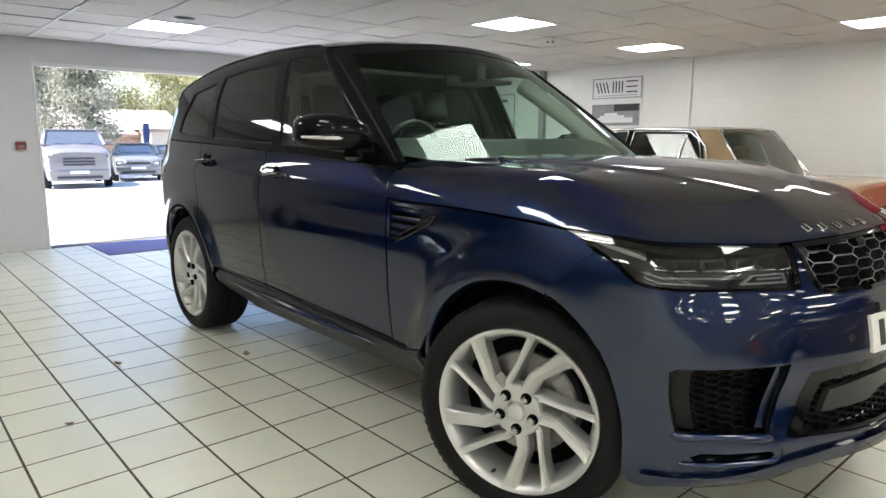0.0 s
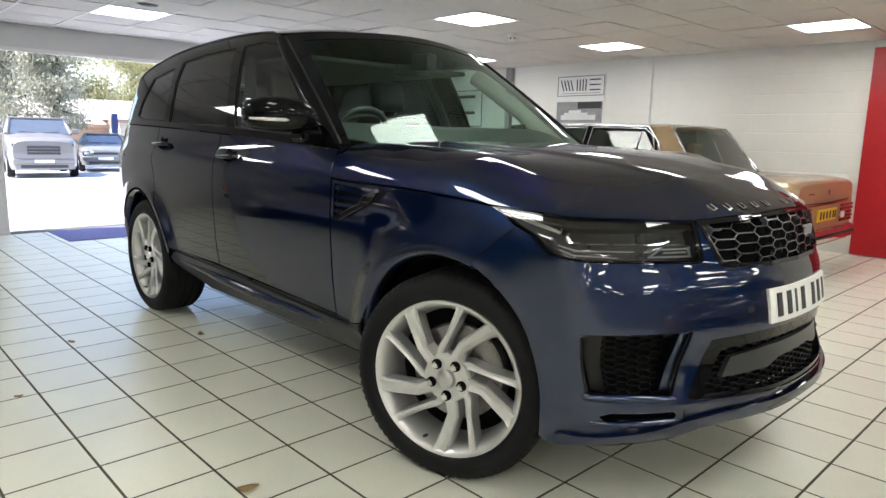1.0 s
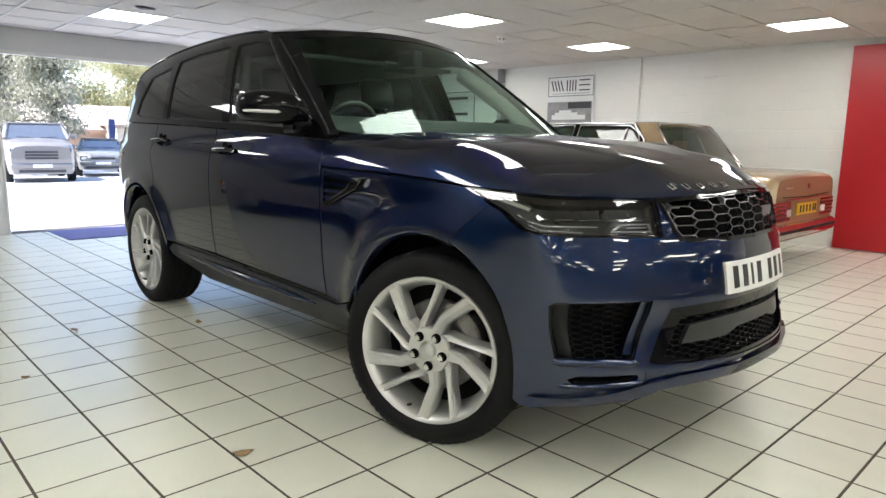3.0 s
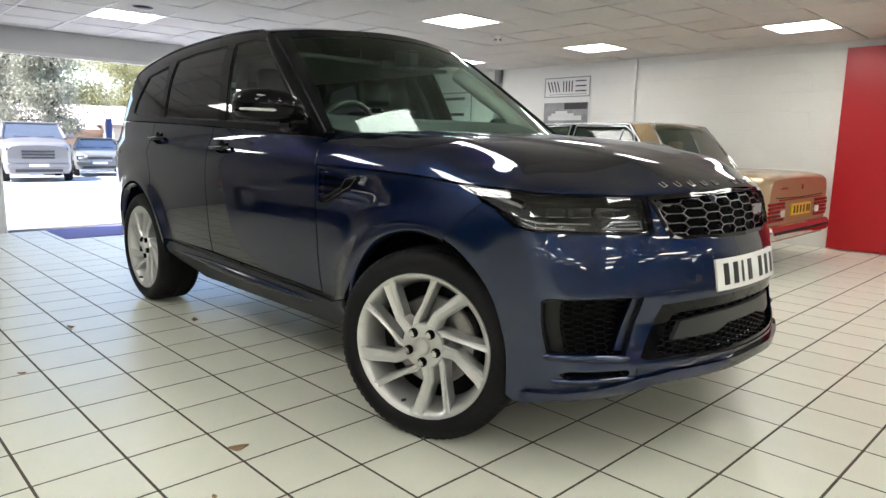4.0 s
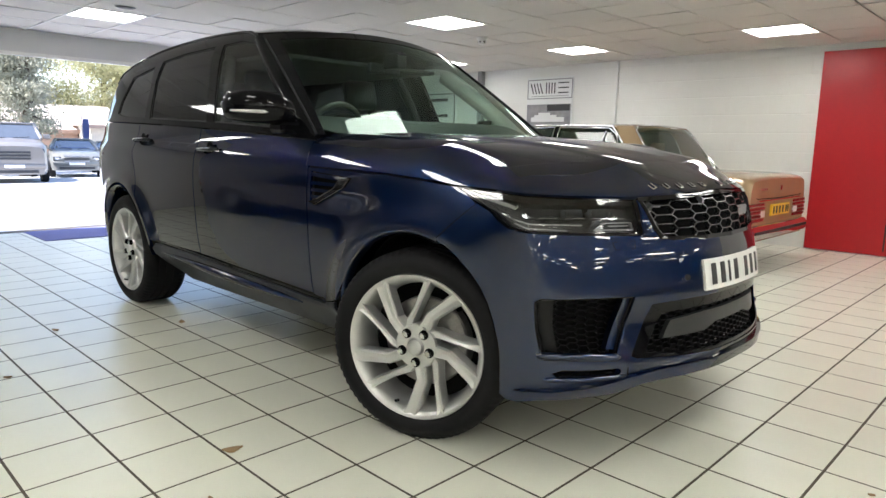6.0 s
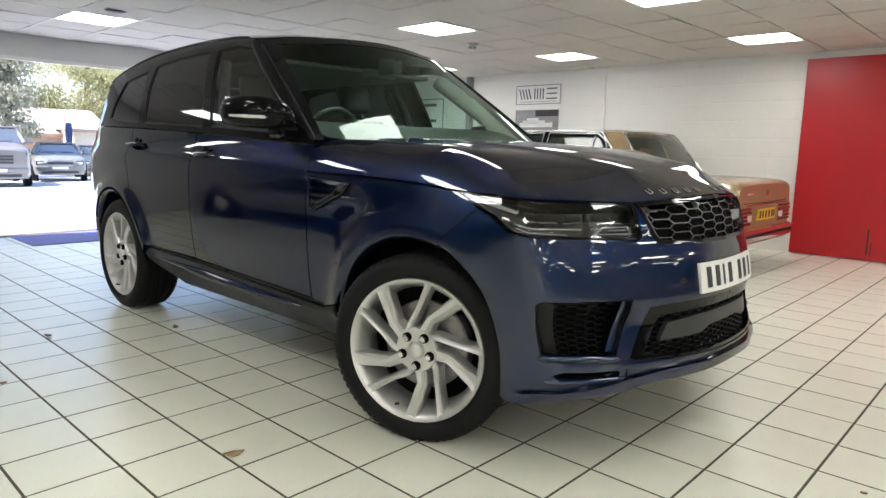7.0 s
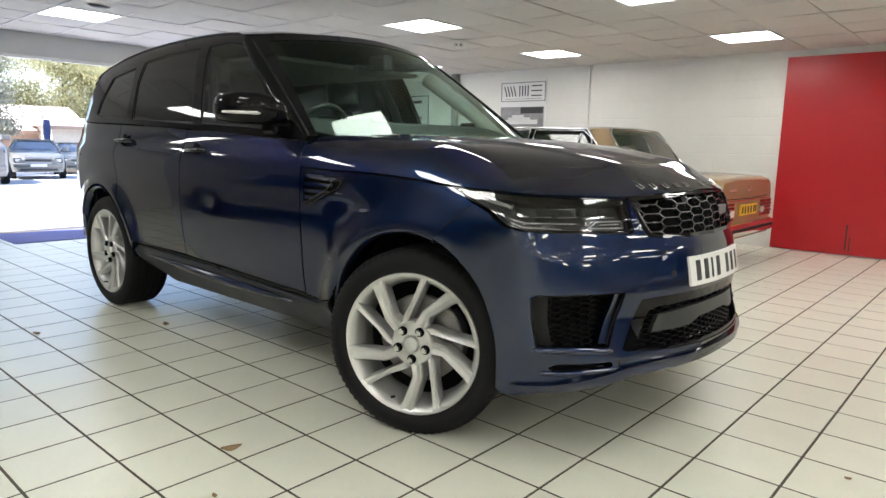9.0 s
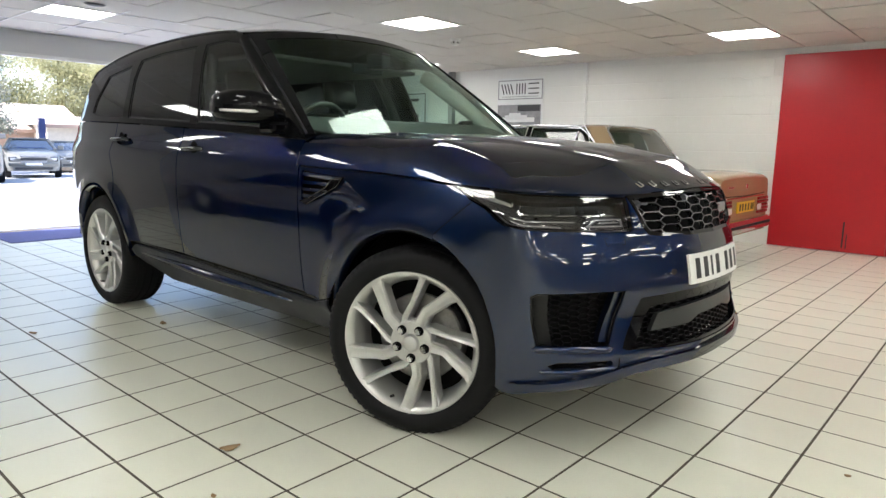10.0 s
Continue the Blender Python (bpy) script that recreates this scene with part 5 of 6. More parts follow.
# cabin
cab = bmesh.new()
add_box(cab, (-3.7, -0.80, 0.40), (-0.62, 0.80, 0.46))
part("cabin_floor", cab, M_DARK, car)
V, F = [], []
nx, ny = 10, 16
for i in range(nx + 1):
    for j in range(ny + 1):
        y = -0.80 + 1.60 * j / ny
        x = -0.60 - 0.20 * (y / 0.8) ** 2 - 0.42 * i / nx
        z = 1.150 + 0.122 * min(1.0, max(0.0, (-0.66 - x) / 0.33)) - (0.08 if i == nx else 0)
        V.append((x, y, z))
F = [(i * (ny + 1) + j, i * (ny + 1) + j + 1, (i + 1) * (ny + 1) + j + 1, (i + 1) * (ny + 1) + j) for i in range(nx) for j in range(ny)]
raw("dashboard", V, F, M_DASH, car, "dark grey dashboard", smooth=True)
part("dash_front", boxed((-1.14, -0.78, 0.62), (-1.00, 0.78, 1.20), 0.04), M_DASH, car)
part("centre_console", boxed((-2.0, -0.14, 0.46), (-1.05, 0.14, 0.86), 0.04), M_DASH, car)
V, F = merge(tube([(-1.27 + 0.07 * math.cos(a) * 0.9, -0.38 + 0.185 * math.sin(a), 1.18 + 0.17 * math.cos(a)) for a in np.linspace(0, 2 * math.pi, 33)], 0.016, 8, False),
             tube([(-1.27, -0.56, 1.18), (-1.25, -0.38, 1.16), (-1.27, -0.20, 1.18)], 0.022, 8), tube([(-1.25, -0.38, 1.16), (-1.06, -0.38, 1.08)], [0.06, 0.04], 10))
raw("steering_wheel", V, F, M_LEATHER, car, "black steering wheel", smooth=True, sharp=50)


def seat(x, y, w=0.52):
    st = new("seat")
    st.parent = car
    part("cushion", boxed((x - 0.05, y - w / 2, 0.62), (x + 0.50, y + w / 2, 0.78), 0.05, seg=3), M_LEATHER, st, smooth=True)
    m = Matrix.Translation((x - 0.02, y, 0.74)) @ Matrix.Rotation(radians(-14), 4, "Y")
    part("backrest", boxed((-0.10, -w / 2, 0.0), (0.04, w / 2, 0.62), 0.06, m, 3), M_LEATHER, st, smooth=True)
    for s in (-1, 1):
        part("bolster", boxed((0.0, s * w / 2 - 0.05, 0.08), (0.09, s * w / 2 + 0.05, 0.52), 0.04, m, 3), M_LEATHER, st, smooth=True)
    part("headrest", boxed((-0.06, -0.13, 0.66), (0.04, 0.13, 0.86), 0.045, m, 3), M_LEATHER, st, smooth=True)
    V, F = merge(*[tube([tuple(m @ Vector((-0.01, dy, 0.58))), tuple(m @ Vector((-0.01, dy, 0.70)))], 0.006, 6) for dy in (-0.06, 0.06)])
    raw("headrest_post", V, F, M_CHROME, st, smooth=True)


seat(-1.78, -0.38)
seat(-1.78, 0.38)
for y in (-0.42, 0.0, 0.42):
    seat(-2.72, y, 0.44)
part("headlining", boxed((-3.4, -0.60, 1.60), (-1.46, 0.60, 1.625), 0.01), M_LINING, car, "grey roof lining")
part("rear_view_mirror", boxed((-1.30, -0.12, 1.545), (-1.27, 0.12, 1.605), 0.012), M_PLASTIC, car)
part("mirror_stalk", boxed((-1.26, -0.035, 1.57), (-1.12, 0.035, 1.66), 0.012), M_PLASTIC, car)
for s, r0, trim_m in ((1, 0.05, M_IVORY), (-1, 0.022, M_DASH)):
    V, F = tube([(-0.84, s * 0.845, 1.14), (-1.13, s * 0.785, 1.37), (-1.46, s * 0.69, 1.60)], r0, 10)
    raw("inner_pillar", V, F, trim_m, car, smooth=True)
    V, F = tube([(-1.74, s * 0.80, 1.10), (-1.82, s * 0.72, 1.40), (-1.91, s * 0.65, 1.62)], 0.032, 8)
    raw("inner_pillar", V, F, M_DASH, car, smooth=True)


# ---- classic saloon: x to its tail, origin on the ground under the middle of its tail ----
def loft(secs, n_end=True, close=False):
    """Verts and faces through equal rows of points."""
    k = len(secs[0])
    V = [p for s in secs for p in s]
    F = [(i * k + j, i * k + j + 1, (i + 1) * k + j + 1, (i + 1) * k + j) for i in range(len(secs) - 1) for j in range(k - 1)]
    if n_end:
        F += [tuple(reversed(range(k))), tuple(range((len(secs) - 1) * k, len(secs) * k))]
    return V, F


SAL_W = spl((-4.62, 0.70), (-4.5, 0.80), (-4.1, 0.835), (-2.4, 0.85), (-0.7, 0.835), (-0.25, 0.81), (-0.04, 0.79), (0.0, 0.77))
SAL_TOP = spl((-4.62, 0.70), (-4.5, 0.80), (-4.2, 0.845), (-3.2, 0.895), (-2.4, 0.905), (-1.2, 0.905), (-0.6, 0.915), (-0.12, 0.905), (-0.03, 0.885), (0.0, 0.86))


def saloon(paint, m, label, plate_material):
    ob = thing("classic_saloon", label, "car", m)
    secs = []
    xs = list(np.linspace(-4.62, -0.3, 34)) + [-0.22, -0.14, -0.08, -0.03, 0.0]
    for x in xs:
        w, t = float(SAL_W(x)), float(SAL_TOP(x))
        row = []
        for y, z in ((1, 0.30), (1.0, 0.42), (1.015, 0.60), (1.0, 0.74), (0.975, t - 0.05), (0.94, t - 0.012), (0.86, t), (0.5, t + 0.012), (0, t + 0.016)):
            row.append((x, w * y, z))
        row = [(x, -y, z) for x, y, z in row] + [(x, y, z) for x, y, z in reversed(row[:-1])]
        secs.append(row)
    V, F = loft(secs)
    raw("body", V, F, paint, ob, smooth=True, sharp=35)
    # arches as dark discs set into the side for the shade in them, wheels
    for wx in (-3.72, -0.98):
        for s in (1, -1):
            V, F = lathe([(0.0, 0.03), (0.335, 0.03), (0.345, 0.0), (0.345, -0.02)], 36)
            keep = [(x + wx, s * (0.862 - y * 0.2), max(z + 0.31, 0.14)) for x, y, z in V]
            raw("wheel_arch", keep, F, M_DARK, ob)
            wl = new("wheel")
            wl.parent = ob
            V, F = lathe([(0.19, 0.0), (0.20, -0.012), (0.26, -0.02), (0.295, -0.008), (0.305, 0.02), (0.305, 0.15), (0.2, 0.16)], 40)
            raw("tyre", [(x + wx, s * (0.85 - y), z + 0.306) for x, y, z in V], F, M_RUBBER, wl, smooth=True, sharp=40)
            V, F = lathe([(0, -0.02), (0.05, -0.022), (0.07, -0.008), (0.15, -0.018), (0.192, -0.004)], 32)
            raw("hub_cap", [(x + wx, s * (0.85 - y), z + 0.306) for x, y, z in V], F, M_CHROME, wl, smooth=True, sharp=50)
    # greenhouse
    base = {"a": (-3.05, 0.76), "b": (-2.12, 0.79), "c": (-1.32, 0.78), "d": (-0.86, 0.70)}
    zt, zb = 1.365, 0.90

    def roof_pt(x, y):
        k = abs(y) / 0.60
        end = max(0, (x + 1.45) / 0.35) ** 2 * 0.05 + max(0, (-2.35 - x) / 0.3) ** 2 * 0.04
        return (x, y, 1.402 - 0.045 * k**2.5 - end)
    gy = np.linspace(-0.60, 0.60, 15)
    rows = [[roof_pt(x, y) for y in gy] for x in np.linspace(-2.62, -1.17, 16)]
    k = len(gy)
    V = [p for r in rows for p in r] + [(x, y, z - 0.03) for r in rows for x, y, z in r]
    n = len(rows) * k
    F = [(i * k + j, (i + 1) * k + j, (i + 1) * k + j + 1, i * k + j + 1) for i in range(len(rows) - 1) for j in range(k - 1)]
    F += [tuple(n + q for q in reversed(f)) for f in F]
    for i in range(len(rows) - 1):
        F += [(i * k, n + i * k, n + (i + 1) * k, (i + 1) * k), (i * k + k - 1, (i + 1) * k + k - 1, n + (i + 1) * k + k - 1, n + i * k + k - 1)]
    for j in range(k - 1):
        F += [(j, j + 1, n + j + 1, n + j), ((len(rows) - 1) * k + j, n + (len(rows) - 1) * k + j, n + (len(rows) - 1) * k + j + 1, (len(rows) - 1) * k + j + 1)]
    raw("roof", V, F, paint, ob, smooth=True, sharp=40)
    for s in (1, -1):
        def quad(name, pts, mt, thick=0.02):
            bm = bmesh.new()
            vs = [bm.verts.new((x, s * y, z)) for x, y, z in pts]
            f = bm.faces.new(vs)
            r = bmesh.ops.extrude_face_region(bm, geom=[f])
            bmesh.ops.translate(bm, vec=(0, -s * thick, 0), verts=[v for v in r["geom"] if isinstance(v, bmesh.types.BMVert)])
            bmesh.ops.recalc_face_normals(bm, faces=bm.faces)
            return part(name, bm, mt, ob)
        quad("rear_pillar", [(-1.16, 0.785, zb), (-0.80, 0.73, zb), (-1.05, 0.625, 1.24), (-1.18, 0.60, zt), (-1.36, 0.605, zt), (-1.27, 0.66, 1.22)], paint)
        quad("front_pillar", [(-3.06, 0.765, zb), (-2.98, 0.77, zb), (-2.54, 0.605, zt), (-2.62, 0.60, zt)], paint)
        quad("centre_pillar", [(-2.17, 0.79, zb), (-2.09, 0.79, zb), (-2.07, 0.61, zt), (-2.13, 0.61, zt)], M_DARK)
        quad("front_side_window", [(-2.98, 0.762, zb), (-2.17, 0.782, zb), (-2.13, 0.60, zt), (-2.54, 0.595, zt)], M_OLDGLASS, 0.005)
        quad("rear_side_window", [(-2.09, 0.782, zb), (-1.18, 0.778, zb), (-1.31, 0.62, 1.28), (-1.40, 0.598, zt), (-2.07, 0.60, zt)], M_OLDGLASS, 0.005)
        for line in ([(-2.98, 0.78, zb + 0.01), (-2.54, 0.615, zt - 0.02), (-2.13, 0.618, zt - 0.015), (-2.15, 0.79, zb + 0.01)], [(-2.10, 0.79, zb + 0.01), (-2.06, 0.618, zt - 0.015), (-1.44, 0.612, zt - 0.02), (-1.33, 0.64, 1.27), (-1.19, 0.79, zb + 0.01)],
                     [(-2.62, 0.612, zt + 0.004), (-2.1, 0.625, zt + 0.008), (-1.40, 0.617, zt + 0.002), (-1.25, 0.665, 1.20), (-1.12, 0.79, 0.92)], [(-1.52, 0.79, 0.92), (-1.47, 0.62, 1.31)]):
            V, F = tube([(x, s * y, z) for x, y, z in line], 0.011, 6)
            raw("chrome_trim", V, F, M_CHROME, ob, smooth=True)
        V, F = tube([(-4.4, s * 0.852, 0.62), (-2.4, s * 0.872, 0.62), (-0.2, s * 0.83, 0.62)], 0.012, 6)
        raw("rubbing_strip", V, F, M_CHROME, ob, smooth=True)
        # ribbed tail lamp
        lampo = new("tail_lamp")
        lampo.parent = ob
        for r in range(5):
            a = 0.485 + 0.036 * r
            part("lens_rib", boxed((-0.10, min(s * 0.42, s * 0.785), a), (0.012 + 0.004 * (r % 2), max(s * 0.42, s * 0.785), a + 0.030), 0.006), M_REDLENS, lampo)
        part("reverse_lens", boxed((0.0, min(s * 0.42, s * 0.52), 0.525), (0.018, max(s * 0.42, s * 0.52), 0.585), 0.004), M_WHITEPLASTIC, lampo, "pale reversing lens")
        # headlamp and corner lamp
        part("headlamp", boxed((-4.64, min(s * 0.42, s * 0.66), 0.56), (-4.58, max(s * 0.42, s * 0.66), 0.72), 0.02), M_CHROME, ob, "bright headlamp")
        part("corner_lamp", boxed((-4.63, min(s * 0.66, s * 0.80), 0.56), (-4.42, max(s * 0.66, s * 0.815), 0.72), 0.02), M_AMBER, ob, "amber corner lamp")
    # rear screen with chrome frame
    rs = [[(-0.755 - 0.045 * (y / 0.6) ** 2, y * (0.745 / 0.60), 0.905), (-0.905 - 0.045 * (y / 0.6) ** 2, y * (0.69 / 0.60), 1.10), (-1.09 - 0.045 * (y / 0.6) ** 2, y * (0.632 / 0.60), zt - 0.01)] for y in np.linspace(-0.60, 0.60, 13)]
    V, F = loft(rs, False)
    raw("rear_screen", V, F, M_OLDGLASS, ob, smooth=True)
    V, F = tube([(-0.797, -0.745, 0.915), (-0.945, -0.69, 1.10), (-1.11, -0.642, 1.315), (-1.14, -0.56, 1.366), (-1.105, 0, 1.380), (-1.14, 0.56, 1.366), (-1.11, 0.642, 1.315), (-0.945, 0.69, 1.10), (-0.797, 0.745, 0.915), (-0.75, 0, 0.925), (-0.797, -0.745, 0.915)], 0.010, 6)
    raw("screen_trim", V, F, M_CHROME, ob, smooth=True)
    fs = [[(-3.08, y * 1.22, 0.905), (-2.60, y, zt)] for y in np.linspace(-0.60, 0.60, 7)]
    V, F = loft(fs, False)
    raw("front_screen", V, F, M_OLDGLASS, ob, smooth=True)
    # cabin
    part("cabin", boxed((-2.9, -0.74, 0.5), (-0.9, 0.74, 0.86), 0.02), M_DARK, ob)
    for x, y in ((-1.35, -0.33), (-1.35, 0.33), (-2.2, -0.35), (-2.2, 0.35)):
        part("seat_back", boxed((x - 0.08, y - 0.25, 0.8), (x + 0.05, y + 0.25, 1.06), 0.04), M_BRICK, ob, "brown seat back")
        part("headrest", boxed((x - 0.05, y - 0.12, 1.07), (x + 0.04, y + 0.12, 1.20), 0.03), M_BRICK, ob)
    # boot lid, plate, bumper, badges
    V, F = tube([(-0.80, -0.66, 0.918), (-0.12, -0.64, 0.888), (0.004, -0.62, 0.70), (0.006, 0, 0.69), (0.004, 0.62, 0.70), (-0.12, 0.64, 0.888), (-0.80, 0.66, 0.918)], 0.004, 5)
    raw("boot_seam", V, F, M_DARK, ob, smooth=True)
    part("boot_lip", boxed((-0.03, -0.60, 0.672), (0.014, 0.60, 0.684), 0.004), M_CHROME, ob)
    pl = part("number_plate", boxed((0.004, -0.26, 0.525), (0.022, 0.26, 0.635), 0.004), plate_material, ob, "yellow rear number plate")
    for y in (-0.2, -0.12, -0.03, 0.06, 0.15, 0.21):
        part("plate_bar", boxed((0.0225, y - 0.02, 0.545), (0.025, y + 0.02, 0.615), 0.0005), M_INK, pl)
    part("badge", boxed((0.005, -0.03, 0.765), (0.012, 0.03, 0.81), 0.006), M_CHROME, ob)
    for k in range(4):
        part("model_mark", boxed((0.006, -0.56 + 0.045 * k, 0.775), (0.012, -0.53 + 0.045 * k, 0.795), 0.002), M_CHROME, ob)
    for end, sx in ((0.0, 1), (-4.62, -1)):
        bm = bmesh.new()
        add_box(bm, (min(end - sx * 0.12, end + sx * 0.055), -0.82, 0.315), (max(end - sx * 0.12, end + sx * 0.055), 0.82, 0.455), 0.055, seg=4)
        part("bumper", bm, M_CHROME, ob, "chrome bumper", smooth=True)
        bm = bmesh.new()
        add_box(bm, (min(end + sx * 0.05, end + sx * 0.062), -0.74, 0.375), (max(end + sx * 0.05, end + sx * 0.062), 0.74, 0.405), 0.005)
        part("bumper_rubber", bm, M_PLASTIC, ob)
    part("radiator_grille", boxed((-4.66, -0.30, 0.55), (-4.58, 0.30, 0.80), 0.02), M_CHROME, ob)
    # the long boot
    for o in ob.children_recursive:
        if o.type == "MESH":
            for v in o.data.vertices:
                v.co.x += 0.12 * min(1.0, max(0.0, (v.co.x + 0.65) / 0.40))
    return ob


saloon(M_GOLD, pose(0.40, 6.13, 0.0), "gold brown classic saloon with chrome trim parked by the wall", M_YELLOW)
saloon(M_BROWN, pose(-1.35, -2.35, 0.0), "grey brown classic saloon with chrome bumpers and amber lamps", M_YELLOW)

# Out of view: an extra saloon added only for the blue car's nose to mirror.
saloon(M_BROWN, pose(5.3, 6.3, 0.0, 0, 0, 90), "unseen grey brown saloon added for the reflections in the blue car", M_YELLOW)


# ---- outdoors ----
FALL = 0.022


def ground_z(x):
    return -0.012 - FALL * max(0.0, X0 - 0.28 - x)


V, F = [], []
gx = [X0 - 0.28, -8, -10, -13, -17, -22, -28, -36, -48, -70, -120, -250, -700]
gyy = [-700, -150, -60, -25, -12, -5, 0, 4, 8, 13, 20, 40, 90, 250, 700]
for x in gx:
    for y in gyy:
        V.append((x, y, ground_z(max(x, -60)) + 0.02 * noise.noise((x * 0.3, y * 0.3, 0)) * (x < -8)))
F = [(i * len(gyy) + j, i * len(gyy) + j + 1, (i + 1) * len(gyy) + j + 1, (i + 1) * len(gyy) + j) for i in range(len(gx) - 1) for j in range(len(gyy) - 1)]
tagged(raw("ground", V, F, M_GROUND), "bright sunlit pale concrete yard", "ground", kind="structure")
V = [(-700 if i == 0 else 700, -700 if j == 0 else 700, -1.6) for i in range(2) for j in range(2)]
tagged(raw("ground_far", V, [(0, 2, 3, 1)], M_GROUND), "pale ground beyond the yard", "ground", kind="structure")
matting = tagged(part("entrance_mat", boxed((X0 + 0.0, 1.26, 0.001), (-5.40, DOOR_Y1, 0.008), 0.002), M_MAT), "blue grey ribbed matting inside the doorway", "mat")
tagged(part("threshold", boxed((X0 - 0.28, DOOR_Y0, -0.08), (X0 - 0.2, DOOR_Y1, 0.004), 0.004), M_SATIN), "metal door threshold strip", "threshold", kind="structure")


def yard_car(name, label, m, paint, L, W, Hh, belt, hood_h, hood_l, boxy, group=""):
    """A parked car, its nose to +x, origin on the ground under its nose."""
    ob = thing(name, label, "car", m)
    secs = []
    for x in [-0.0, -0.03, -0.08, -0.16, -0.28, -0.45] + list(np.linspace(-0.65, -L, 22)):
        e = min(-x, L + x)
        w = W / 2 * (1 - (0.16 if boxy else 0.24) * math.exp(-e / 0.20))
        t = hood_h - (0.14 if boxy else 0.26) * math.exp(x / (0.16 if boxy else 0.30)) if -x < hood_l else belt
        t = t + (belt - hood_h) * min(1, max(0, (-x - hood_l + 0.3) / 0.3)) if -x < hood_l else belt
        row = [(x, w * k, z) for k, z in ((0.93, 0.26), (0.99, 0.40), (1.0, t - 0.26), (0.985, t - 0.14), (0.94, t - 0.06), (0.86, t - 0.015), (0.6, t + 0.015), (0, t + 0.035))]
        secs.append([(a, -b, c) for a, b, c in row] + [(a, b, c) for a, b, c in reversed(row[:-1])])
    V, F = loft(secs)
    raw("body", V, F, paint, ob, smooth=True, sharp=35)
    f0, f1 = -hood_l + 0.02, -hood_l - (0.58 if boxy else 0.85)
    r1, r0 = -L + (0.15 if boxy else 1.0), -L + (0.04 if boxy else 0.45)
    wt = W / 2 * (0.80 if boxy else 0.68)
    wb = W / 2 * 0.92
    V = []
    for x0, x1, y in ((f0, f1, 1), (r0, r1, 1)):
        V += [(x0, -wb, belt - 0.01), (x0, wb, belt - 0.01), (x1, wt, Hh - 0.06), (x1, -wt, Hh - 0.06)]
    raw("cabin_glass", V, [(0, 1, 2, 3), (5, 4, 7, 6), (0, 3, 7, 4), (1, 5, 6, 2)], M_YARDGLASS, ob)
    bm = bmesh.new()
    add_box(bm, (r1 - 0.03, -wt - 0.01, Hh - 0.07), (f1 + 0.03, wt + 0.01, Hh), 0.034, seg=4)
    part("roof", bm, paint, ob, smooth=True)
    for s in (1, -1):
        for a, b in (((f0, wb, belt - 0.01), (f1, wt, Hh - 0.05)), ((-L * 0.48, wb, belt - 0.01), (-L * 0.49, wt, Hh - 0.05)), ((r0, wb, belt - 0.01), (r1, wt, Hh - 0.05))):
            V, F = tube([(a[0], s * a[1], a[2]), (b[0], s * b[1], b[2])], 0.05, 8)
            raw("pillar", V, F, paint, ob, smooth=True)
        for x in (-0.85, -L + 0.85):
            wl = new("wheel")
            wl.parent = ob
            R = 0.36 if boxy else 0.31
            V, F = lathe([(0.0, 0.0), (0.2, -0.01), (R - 0.1, 0.0), (R - 0.03, -0.01), (R, 0.03), (R, 0.2), (0.1, 0.2)], 28)
            raw("tyre", [(q[0] + x, s * (W / 2 + 0.005 - q[1]), q[2] + R - 0.01) for q in V], F, M_RUBBER, wl, smooth=True, sharp=40)
            V, F = lathe([(0.0, -0.018), (0.12, -0.016), (R - 0.11, -0.006)], 20)
            raw("rim", [(q[0] + x, s * (W / 2 + 0.005 - q[1]), q[2] + R - 0.01) for q in V], F, M_ALLOY, wl, smooth=True)
        hy0, hy1 = W * 0.29, W * 0.43
        lampb = part("headlamp", boxed((-0.16, min(s * hy0, s * hy1), hood_h - 0.36), (-0.012, max(s * hy0, s * hy1), hood_h - 0.19), 0.03), M_LAMPGREY, ob, "grey headlamp")
        part("lamp_bowl", boxed((-0.03, min(s * (hy0 + 0.03), s * (hy1 - 0.04)), hood_h - 0.33), (-0.004, max(s * (hy0 + 0.03), s * (hy1 - 0.04)), hood_h - 0.22), 0.02), M_CLEARLAMP, lampb)
        V, F = lathe([(0.30, 0.0), (0.46, 0.0), (0.47, 0.02), (0.47, 0.12)], 28)
        for x in (-0.85, -L + 0.85):
            raw("wheel_arch", [(q[0] + x, s * (W / 2 + 0.004 - q[1]), max(q[2], -0.06) + 0.36) for q in V], F, M_PLASTIC, ob, smooth=True)
        part("door_mirror", boxed((f0 - 0.25, min(s * W * 0.5, s * (W * 0.5 + 0.2)), belt), (f0 - 0.13, max(s * W * 0.5, s * (W * 0.5 + 0.2)), belt + 0.16), 0.03), paint, ob)
    gz = hood_h - (0.52 if boxy else 0.40)
    for k in range(3):
        part("grille_bar", boxed((-0.02, -W * 0.23, gz + 0.095 * k), (0.03, W * 0.23, gz + 0.060 + 0.095 * k), 0.006), M_INK if boxy or k == 1 else M_SATIN, ob)
    part("lower_intake", boxed((-0.04, -W * 0.33, 0.31), (0.014, W * 0.33, 0.40), 0.01), M_INK, ob)
    part("bumper", boxed((-0.10, -W * 0.44, 0.43), (0.03, W * 0.44, 0.60), 0.05, seg=3), paint, ob, smooth=True)
    pl = part("number_plate", boxed((0.026, -0.26, 0.47), (0.04, 0.26, 0.56), 0.004), M_PLATE, ob)
    for s in (-1, 1):
        V, F = tube([(f0 + 0.06, s * 0.1, belt + 0.03), (f0 - 0.02, s * 0.55, belt + 0.06)], 0.012, 6)
        raw("wiper", V, F, M_INK, ob)
    part("dash_cloth", boxed((f0 - 0.6, -0.5, belt - 0.12), (f0 - 0.15, 0.5, belt + 0.08), 0.05), M_BLUE, ob)
